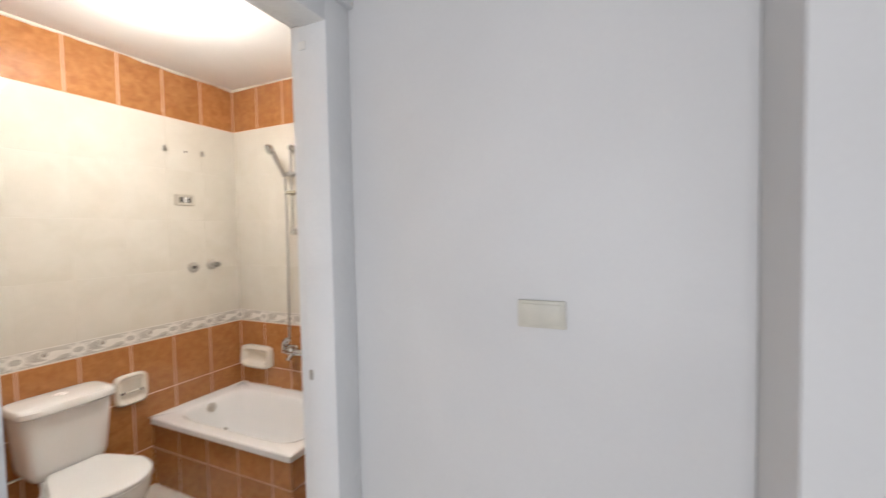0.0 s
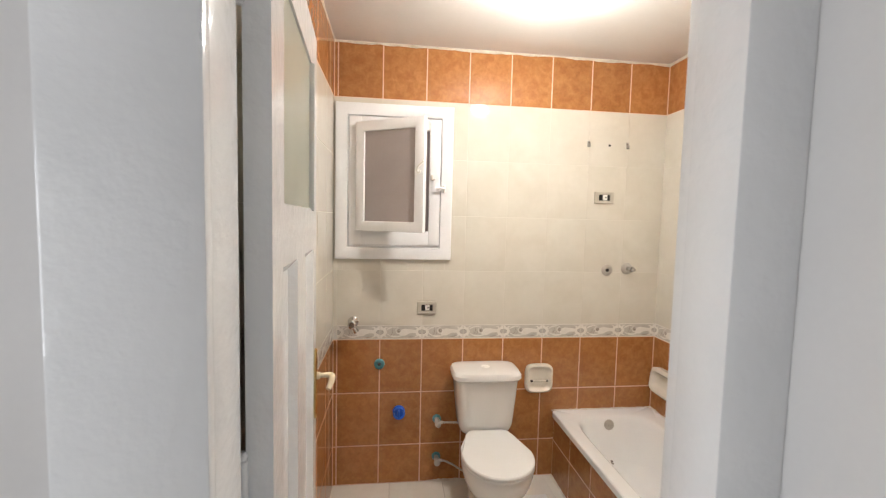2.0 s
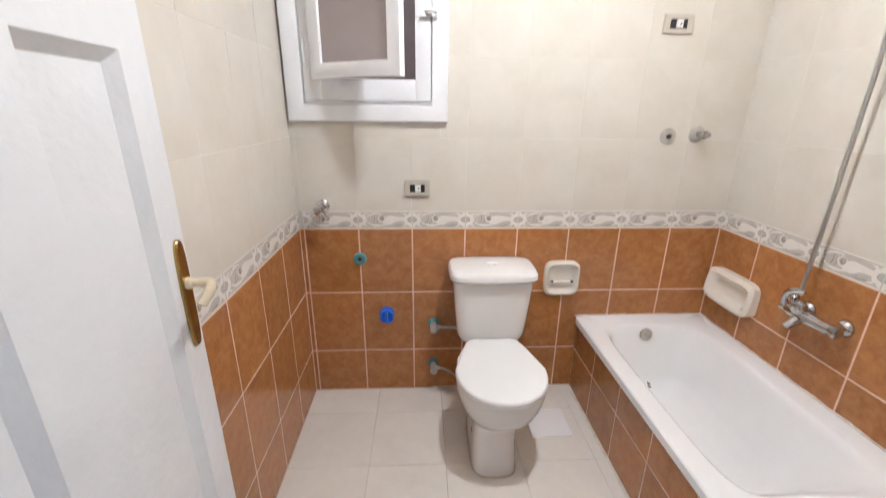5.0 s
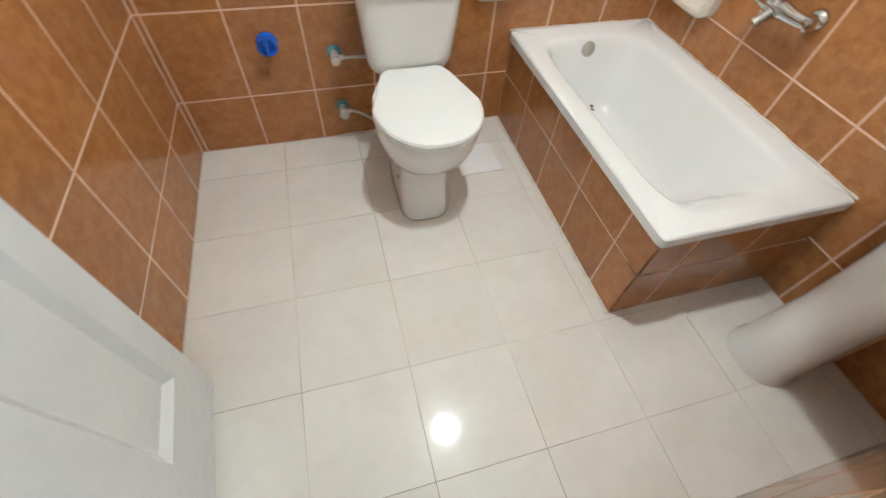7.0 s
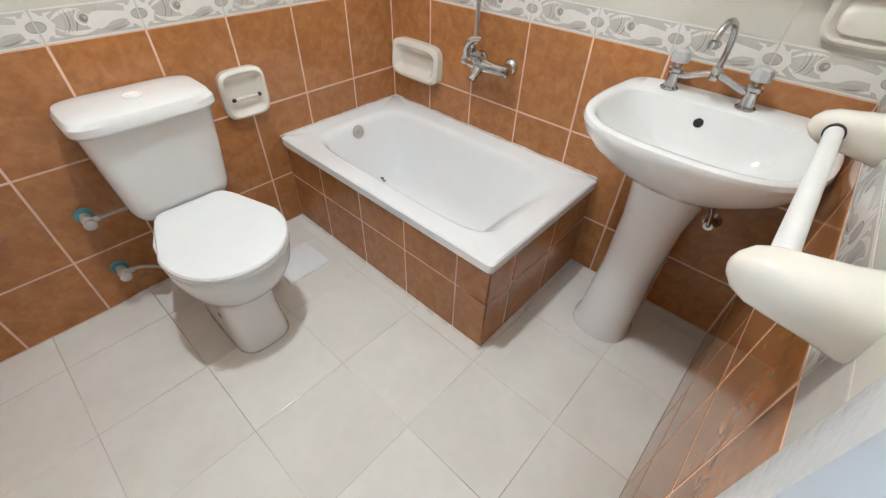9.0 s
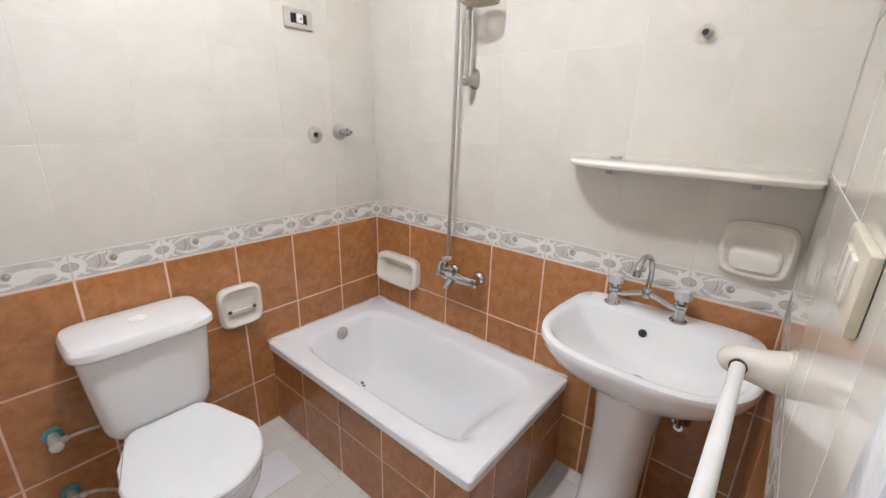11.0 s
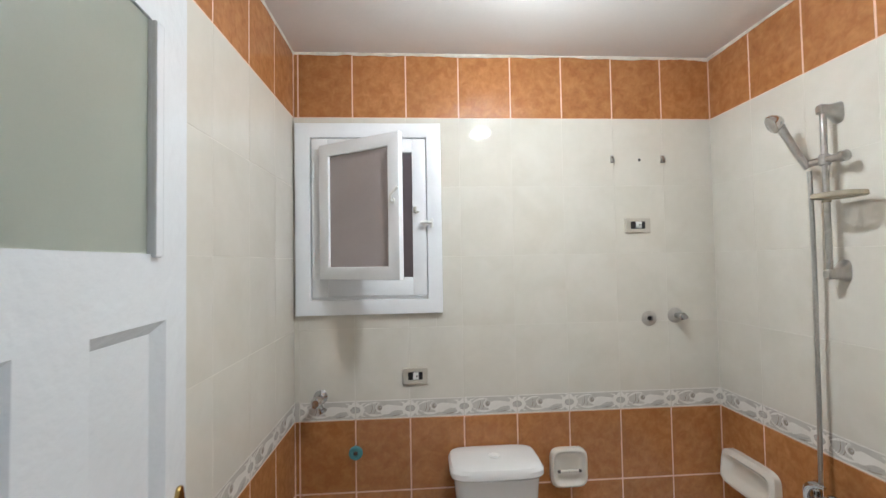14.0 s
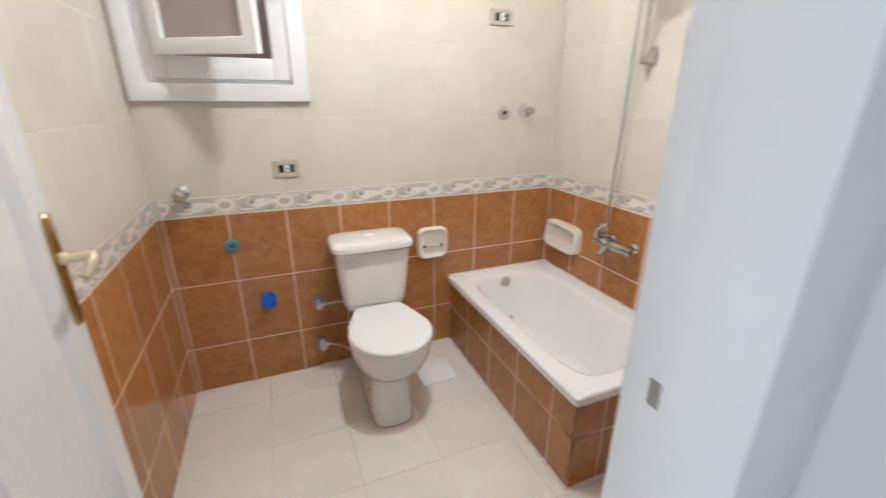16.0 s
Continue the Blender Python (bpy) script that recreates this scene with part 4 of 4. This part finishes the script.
mixer = empty("bath_mixer", (2.02, -0.6, 0.74), "chrome wall-mounted bath mixer above the bathtub", "tap")
for y in (-0.545, -0.690):
    bm = bmesh.new()
    turned(bm, (2.019, y, 0.735), (-1, 0, 0), [(0, 0.031), (0.004, 0.031), (0.016, 0.022), (0.019, 0.016), (0.068, 0.016)], 20)
    local(part("wall_rose", bm, M_CHROME), mixer)
bm = bmesh.new()
tube(bm, [(1.955, -0.71, 0.735), (1.953, -0.69, 0.735), (1.950, -0.66, 0.735), (1.945, -0.60, 0.738), (1.945, -0.56, 0.738), (1.950, -0.53, 0.735)], 0.02, 18, [0.016, 0.02, 0.021, 0.027, 0.026, 0.018])
local(part("mixer_body", bm, M_CHROME), mixer)
bm = bmesh.new()
turned(bm, (1.935, -0.59, 0.752), (-0.35, 0, 1), [(0, 0.024), (0.016, 0.026), (0.03, 0.022), (0.034, 0.010)], 20)
tube(bm, bezier((1.915, -0.545, 0.765), (1.895, -0.548, 0.815), (1.895, -0.585, 0.845), (1.900, -0.625, 0.842), 12), 0.009, 12, [0.011, 0.0105, 0.0105, 0.011, 0.0115, 0.012, 0.0125, 0.0125, 0.012, 0.011, 0.010, 0.0085, 0.006])
local(part("lever", bm, M_CHROME), mixer)
bm = bmesh.new()
turned(bm, (1.93, -0.60, 0.725), (-0.65, 0.15, -0.75), [(0, 0.020), (0.02, 0.017), (0.034, 0.015), (0.042, 0.017), (0.05, 0.016), (0.051, 0.008)], 18)
local(part("spout", bm, M_CHROME), mixer)
bm = bmesh.new()
turned(bm, (1.955, -0.542, 0.735), (0, 0.03, 1), [(0, 0.013), (0.035, 0.013), (0.037, 0.016), (0.055, 0.016), (0.062, 0.010), (0.085, 0.009)], 16)
turned(bm, (1.950, -0.53, 0.737), (0, 1, 0), [(0, 0.016), (0.004, 0.020), (0.022, 0.020), (0.026, 0.012)], 12)
local(part("hose_union", bm, M_CHROME), mixer)
bm = bmesh.new()
turned(bm, (1.955, -0.705, 0.737), (-0.3, -1, 0), [(0, 0.016), (0.004, 0.021), (0.022, 0.021), (0.026, 0.012)], 12)
local(part("end_knob", bm, M_CHROME), mixer)

# ---- wash basin ----
BY, BZ = -1.447, 0.832
basin = empty("wash_basin", (1.8, BY, 0), "white porcelain wash basin on a full pedestal", "wash basin")


def bowl_ring(z, w, xb, xf, e=2.9, n=56):
    """A basin outline: straight along the wall, bowed in front."""
    out = []
    mid = xb - (xb - xf) * 0.43
    for i in range(n):
        t = 2 * math.pi * i / n
        c, s = math.cos(t), math.sin(t)
        if c >= 0:
            u, v = abs(c) ** (2 / 7), math.copysign(abs(s) ** (2 / 7), s)
            x = mid + (xb - mid) * u
            y = BY + w * v * (1 - 0.05 * u)
        else:
            u, v = abs(c) ** (2 / e), math.copysign(abs(s) ** (2 / e), s)
            x = mid - (mid - xf) * u
            y = BY + w * v
        out.append(Vector((x, y, z)))
    return out


bm = bmesh.new()
loft(bm, [bowl_ring(0.640, 0.085, 1.93, 1.73), bowl_ring(0.660, 0.145, 1.96, 1.675), bowl_ring(0.70, 0.200, 2.0, 1.625), bowl_ring(0.75, 0.258, 2.016, 1.572), bowl_ring(0.79, 0.281, 2.018, 1.542),
          bowl_ring(BZ - 0.014, 0.289, 2.019, 1.532), bowl_ring(BZ - 0.003, 0.286, 2.019, 1.535), bowl_ring(BZ + 0.001, 0.279, 2.016, 1.543),
          bowl_ring(BZ - 0.001, 0.263, 1.925, 1.562), bowl_ring(BZ - 0.008, 0.254, 1.912, 1.572), bowl_ring(BZ - 0.03, 0.245, 1.905, 1.585), bowl_ring(BZ - 0.07, 0.216, 1.893, 1.612), bowl_ring(BZ - 0.11, 0.165, 1.872, 1.65), bowl_ring(BZ - 0.138, 0.09, 1.84, 1.70), bowl_ring(BZ - 0.144, 0.03, 1.79, 1.74)])
local(part("basin", bm, M_PORCELAIN), basin)
bm = bmesh.new()
PX, PY = 1.795, -1.412
loft(bm, [oval(PX, PY, 0, 0.104, 0.106, 32, 2.4), oval(PX, PY, 0.018, 0.104, 0.106, 32, 2.4), oval(PX + 0.003, PY - 0.002, 0.05, 0.096, 0.097, 32, 2.3), oval(PX + 0.01, PY - 0.01, 0.30, 0.086, 0.086, 32, 2.2),
          oval(PX + 0.015, PY - 0.015, 0.50, 0.090, 0.090, 32, 2.2), oval(PX + 0.02, PY - 0.02, 0.62, 0.105, 0.105, 32, 2.2), oval(PX + 0.02, PY - 0.025, 0.69, 0.13, 0.125, 32, 2.2)])
local(part("pedestal", bm, M_PORCELAIN), basin)
# disc on the basin wall, its inner shade put into the colour
bm = bmesh.new()
turned(bm, (1.899, BY + 0.034, BZ - 0.050), (-1, 0, 0.35), [(0, 0.013), (0.002, 0.013), (0.003, 0.010)], 20)
local(part("overflow_hole", bm, M_BLACK), basin)
bm = bmesh.new()
turned(bm, (1.765, BY, BZ - 0.143), (0, 0, 1), [(0, 0.030), (0.005, 0.028), (0.005, 0.02), (0.002, 0.016)], 22)
local(part("drain", bm, M_CHROME), basin)
bm = bmesh.new()
turned(bm, (2.02, -1.56, 0.452), (-1, 0, 0), [(0, 0.03), (0.004, 0.03), (0.01, 0.018), (0.05, 0.015)], 16)
tube(bm, bezier((1.975, -1.56, 0.452), (1.95, -1.56, 0.47), (1.94, -1.55, 0.56), (1.93, -1.50, 0.66)), 0.007, 10)
local(part("supply_valve", bm, M_CHROME), basin)

faucet = empty("basin_tap", (1.955, -1.39, BZ), "chrome two-handle basin tap with a swan-neck spout", "tap")
FXX, FYC = 1.955, -1.392
for dy in (-0.102, 0.102):
    bm = bmesh.new()
    turned(bm, (FXX, FYC + dy, BZ), (0, 0, 1), [(0, 0.026), (0.004, 0.026), (0.010, 0.018), (0.045, 0.016), (0.05, 0.020), (0.058, 0.020), (0.062, 0.012), (0.075, 0.011)], 18)
    local(part("tap_body", bm, M_CHROME), faucet)
    bm = bmesh.new()
    turned(bm, (FXX, FYC + dy, BZ + 0.072), (0, 0, 1), [(0, 0.012), (0.004, 0.025), (0.020, 0.027), (0.032, 0.022), (0.036, 0.008)], 8)
    local(part("tap_knob", bm, M_ACRYL, label="whitish clear knob"), faucet)
bm = bmesh.new()
for dy in (-0.102, 0.102):
    tube(bm, bezier((FXX, FYC + dy, BZ + 0.038), (FXX, FYC + dy * 0.6, BZ + 0.040), (FXX - 0.004, FYC + dy * 0.4, BZ + 0.062), (FXX - 0.004, FYC, BZ + 0.066), 10), 0.0085, 12)
turned(bm, (FXX - 0.004, FYC, BZ + 0.05), (0, 0, 1), [(0, 0.010), (0.004, 0.014), (0.03, 0.014), (0.036, 0.010)], 16)
local(part("bridge", bm, M_CHROME), faucet)
bm = bmesh.new()
pts = bezier((FXX - 0.004, FYC, BZ + 0.08), (FXX + 0.02, FYC - 0.01, BZ + 0.20), (FXX - 0.06, FYC + 0.015, BZ + 0.235), (FXX - 0.085, FYC + 0.02, BZ + 0.160), 18)
tube(bm, pts, 0.0085, 12)
turned(bm, pts[-1], (-0.15, 0.03, -1), [(0, 0.010), (0.002, 0.012), (0.018, 0.012), (0.019, 0.008)], 14)
local(part("spout", bm, M_CHROME), faucet)

# ---- towel rail and switch by the door ----
towel = empty("towel_rail", (1.25, -1.74, 1.0), "ivory ceramic towel rail with a white bar", "towel rail")
for x, z in ((1.005, 1.0), (1.505, 0.984)):
    bm = bmesh.new()
    rings = []
    for d, a, b, dz in ((0.0, 0.050, 0.040, 0.002), (0.006, 0.050, 0.040, 0.002), (0.03, 0.044, 0.035, 0.001), (0.06, 0.038, 0.031, 0.0), (0.082, 0.034, 0.028, 0.0), (0.098, 0.026, 0.021, 0.0), (0.107, 0.014, 0.011, 0.0), (0.110, 0.004, 0.003, 0.0)):
        rings.append([Vector((x + p.x, YF + d, z + dz + p.y)) for p in oval(0, 0, 0, a * 0.8, b, 28, 2.6)])
    loft(bm, rings)
    local(part("bracket", bm, M_IVORY), towel)
bm = bmesh.new()
rod(bm, (1.02, YF + 0.072, 0.9995), (1.49, YF + 0.072, 0.9845), 0.0125, 18)
local(part("bar", bm, M_WHITEPL), towel)
for x, z in ((1.025, 0.9995), (1.483, 0.985)):
    bm = bmesh.new()
    turned(bm, (x - 0.01, YF + 0.072, z), (1, 0, 0), [(0, 0.0155), (0.012, 0.0155)], 18)
    local(part("socket_ring", bm, M_DARK, label="dark ring round the bar end"), towel)

sw = empty("light_switch", (1.14, -1.74, 1.29), "beige light switch plate on the tiles by the door", "light switch", "light switches")
bm = bmesh.new()
box(bm, 1.055, 1.225, YF, YF + 0.010, 1.252, 1.328, 0.004)
local(part("plate", bm, M_BEIGE), sw)
for i in range(2):
    bm = bmesh.new()
    box(bm, 1.10 + i * 0.042, 1.138 + i * 0.042, YF + 0.008, YF + 0.014, 1.268, 1.312, 0.003)
    local(part("rocker", bm, M_IVORY), sw)
sw = empty("light_switch", (0.94, -2.49, 1.315), "beige light switch plate on the hall wall", "light switch", "light switches")
bm = bmesh.new()
box(bm, HX1 - 0.010, HX1, -2.558, -2.432, 1.278, 1.352, 0.004)
local(part("plate", bm, M_SWITCH), sw)
bm = bmesh.new()
box(bm, HX1 - 0.014, HX1 - 0.008, -2.548, -2.442, 1.287, 1.343, 0.003)
local(part("rocker", bm, M_SWITCH), sw)

# ---- tiles, piece by piece ----
TILE = {}


def tile_mesh(w, h, kind):
    """A glazed tile, its face in the plane z = 0, with softened edges."""
    key = (round(w, 4), round(h, 4), kind)
    if key in TILE:
        return TILE[key]
    g = {"terra": 0.0035, "cream": 0.0011, "border": 0.0012, "floor": 0.0013}[kind]
    e = {"terra": 0.0016, "border": 0.0014, "cream": 0.0009, "floor": 0.0008}[kind]
    e = min(e, w / 5, h / 5)
    bm = bmesh.new()

    def ring(z, inset):
        return [Vector(p) for p in ((inset, inset, z), (w - inset, inset, z), (w - inset, h - inset, z), (inset, h - inset, z))]
    loft(bm, [ring(-0.004, g), ring(-0.0009, g), ring(-0.0002, g + e * 0.5), ring(0.0, g + e * 1.4)], cap0=False)
    mat = {"terra": M_TERRA, "cream": M_CREAM, "border": M_BORDER_BG, "floor": M_FLOOR}[kind]
    TILE[key] = finish("tile", bm, mat, False)
    return TILE[key]


def ribbon(bm, pts, widths, z=0.0007, mat=0):
    """A flat raised band along pts, of the given widths."""
    n = len(pts)
    a, b = [], []
    for i in range(n):
        p, q = pts[max(i - 1, 0)], pts[min(i + 1, n - 1)]
        dx, dy = q[0] - p[0], q[1] - p[1]
        d = math.hypot(dx, dy) or 1
        w = widths[i] if isinstance(widths, list) else widths
        a.append((pts[i][0] - dy / d * w / 2, pts[i][1] + dx / d * w / 2))
        b.append((pts[i][0] + dy / d * w / 2, pts[i][1] - dx / d * w / 2))
    va, vb = [bm.verts.new((*p, z)) for p in a], [bm.verts.new((*p, z)) for p in b]
    for i in range(n - 1):
        bm.faces.new((va[i], vb[i], vb[i + 1], va[i + 1])).material_index = mat


def arc(a, b, c, n=10):
    """Points on a bent line from a over b to c."""
    return [((1 - t) ** 2 * a[0] + 2 * t * (1 - t) * b[0] + t * t * c[0], (1 - t) ** 2 * a[1] + 2 * t * (1 - t) * b[1] + t * t * c[1]) for t in (i / n for i in range(n + 1))]


def swell(n, wide, low=0.15):
    return [wide * (low + (1 - low) * math.sin(math.pi * i / n)) for i in range(n + 1)]


def blob(bm, pts, z, mat):
    bm.faces.new([bm.verts.new((x, y, z)) for x, y in pts]).material_index = mat


def motif_mesh(w, h):
    """The border's ornament on its grey ground: half rosettes at both ends, feathers, a curl and a white swoosh."""
    bm = bmesh.new()
    for v in (0.04, 0.96):
        ribbon(bm, [(0.0025 + (w - 0.005) * i / 4, h * v) for i in range(5)], 0.0040, 0.00035)
    for s in (1, -1):
        u = 0.0022 if s > 0 else w - 0.0022
        k = w * 0.165
        blob(bm, [(u, h * 0.95), (u + s * k * 0.22, h * 0.90), (u + s * k * 0.40, h * 0.79), (u + s * k * 0.72, h * 0.78), (u + s * k * 0.82, h * 0.64), (u + s * k, h * 0.5),
                  (u + s * k * 0.82, h * 0.36), (u + s * k * 0.72, h * 0.22), (u + s * k * 0.40, h * 0.21), (u + s * k * 0.22, h * 0.10), (u, h * 0.05)][::s], 0.0009, 0)
        blob(bm, [(u + s * k * 0.46 * math.cos(a), h * 0.5 + h * 0.15 * math.sin(a)) for a in [math.pi / 2 - math.pi * i / 10 for i in range(11)]][::s], 0.0012, 2)
        ribbon(bm, [(u + s * k * 0.47 * math.cos(a), h * 0.5 + h * 0.155 * math.sin(a)) for a in [math.pi / 2 - math.pi * i / 8 for i in range(9)]], 0.0018, 0.0014, 1)
        for v in (0.80, 0.20):
            ribbon(bm, [(u + s * k * 0.62, h * v), (u + s * k * 1.12, h * (v + 0.22 * (v - 0.5)))], [0.009, 0.001], 0.0010)
    # swoosh, widest behind the curl and drawn out to the next rosette
    ribbon(bm, arc((w * 0.46, h * 0.30), (w * 0.62, h * 0.66), (w * 0.90, h * 0.50), 16), [h * q for q in (0.10, 0.22, 0.34, 0.43, 0.48, 0.50, 0.48, 0.44, 0.39, 0.34, 0.30, 0.27, 0.25, 0.24, 0.23, 0.22, 0.20)], 0.0005)
    ribbon(bm, arc((w * 0.16, h * 0.40), (w * 0.30, h * 0.06), (w * 0.54, h * 0.26), 12), swell(12, h * 0.13), 0.0006)
    ribbon(bm, arc((w * 0.14, h * 0.62), (w * 0.26, h * 0.92), (w * 0.44, h * 0.84), 12), swell(12, h * 0.10), 0.0007)
    cx, cy = w * 0.445, h * 0.58
    blob(bm, [(cx + 0.0105 * math.cos(0.45 * i), cy + 0.0105 * math.sin(0.45 * i)) for i in range(14)], 0.0012, 1)
    blob(bm, [(cx + 0.003 + 0.0045 * math.cos(0.6 * i), cy + 0.002 + 0.0045 * math.sin(0.6 * i)) for i in range(10)], 0.0014, 2)
    pts = []
    for i in range(20):
        a = -0.30 * i + 1.0
        r = 0.0135 + 0.00034 * i
        pts.append((cx + r * math.cos(a), cy + r * math.sin(a)))
    ribbon(bm, pts, swell(19, 0.0050, 0.4), 0.0010)
    for j in range(4):
        ribbon(bm, arc((w * (0.20 + 0.040 * j), h * 0.24), (w * (0.30 + 0.026 * j), h * 0.40), (w * (0.25 + 0.045 * j), h * 0.86)), swell(10, 0.0036, 0.3), 0.0008, 1 if j % 2 else 2)
    ribbon(bm, arc((w * 0.58, h * 0.20), (w * 0.72, h * 0.16), (w * 0.83, h * 0.34)), swell(10, h * 0.12), 0.0007, 2)
    ribbon(bm, arc((w * 0.64, h * 0.13), (w * 0.76, h * 0.13), (w * 0.83, h * 0.24)), swell(10, h * 0.05), 0.0011, 1)
    return finish("motif", bm, [M_BORDER, M_MOTIF, M_MOTIF_PALE], False)


MOTIF = {}
TILT = random.Random(11)


def lay(parent, base, u0, v0, w, h, kind):
    """One tile of the wall whose axes base holds, its lower corner at u0, v0."""
    ob = new("tile", tile_mesh(w, h, kind))
    ob.parent = parent
    tilt = Matrix.Identity(4)
    if kind in ("cream", "terra"):
        tilt = Matrix.Translation((w / 2, h / 2, 0)) @ pose(0, 0, 0, TILT.gauss(0, 0.06), TILT.gauss(0, 0.06)) @ Matrix.Translation((-w / 2, -h / 2, 0))
    ob.matrix_basis = base @ Matrix.Translation((u0, v0, 0)) @ tilt
    if kind == "border" and w > 0.12:
        key = round(w, 3)
        if key not in MOTIF:
            MOTIF[key] = motif_mesh(w, h)
        mo = new("motif", MOTIF[key])
        mo.parent = parent
        mo.matrix_basis = base @ Matrix.Translation((u0, v0, 0))


def base_matrix(origin, u, v, n):
    m = Matrix.Identity(4)
    for i, c in enumerate((u, v, n)):
        for k in range(3):
            m[k][i] = c[k]
    m.translation = origin
    return m


def tile_wall(parent, base, cols, hole=None):
    for z0, z1, kind in ROWS_Z:
        for a, b in zip(cols, cols[1:]):
            for r in (cut((a, b, z0, z1), hole) if hole else [(a, b, z0, z1)]):
                lay(parent, base, r[0], r[2], r[1] - r[0], r[3] - r[2], kind)


W = 0.2525
tile_wall(wall_north, base_matrix((0, YB, 0), (1, 0, 0), (0, 0, 1), (0, -1, 0)), [XL, 0.0] + [W * k for k in range(1, 8)] + [XR], WIN)
tile_wall(wall_east, base_matrix((XR, 0, 0), (0, -1, 0), (0, 0, 1), (-1, 0, 0)), [0.2486 * k for k in range(8)])
tile_wall(wall_west, base_matrix((XL, YF, 0), (0, 1, 0), (0, 0, 1), (1, 0, 0)), [0.0, 0.2225] + [0.2225 + 0.2529 * k for k in range(1, 7)])
tile_wall(wall_south, base_matrix((XR, YF, 0), (-1, 0, 0), (0, 0, 1), (0, 1, 0)), [W * k for k in range(8)] + [XR - XL], (XR - DOOR[1], XR - DOOR[0], DOOR[2], DOOR[3]))
# floor
xs = [XL] + [-0.006 + 0.327 * k for k in range(1, 7)] + [XR]
ys = [YF] + [-0.84 - 0.327 * k for k in (2, 1, 0, -1, -2)] + [YB]
fb = base_matrix((0, 0, 0), (1, 0, 0), (0, 1, 0), (0, 0, 1))
for a, b in zip(xs, xs[1:]):
    for c, d in zip(ys, ys[1:]):
        lay(floor, fb, a, c, b - a, d - c, "floor")
# apron of the bathtub
ab = base_matrix((1.360, -1.1475, 0), (0, -1, 0), (0, 0, 1), (-1, 0, 0))
acols = [-1.145, -0.895, -0.642, -0.390, -0.1375, 0.0]
fcols = [1.3605, 1.498, 1.751, 2.0185]
for z0, z1 in ((0.0, 0.235), (0.235, TZ - 0.035)):
    for a, b in zip(acols, acols[1:]):
        lay(apron, ab, a, z0, b - a, z1 - z0, "terra")
    fbm = base_matrix((0, -1.1475, 0), (1, 0, 0), (0, 0, 1), (0, -1, 0))
    for a, b in zip(fcols, fcols[1:]):
        lay(apron, fbm, a, z0, b - a, z1 - z0, "terra")
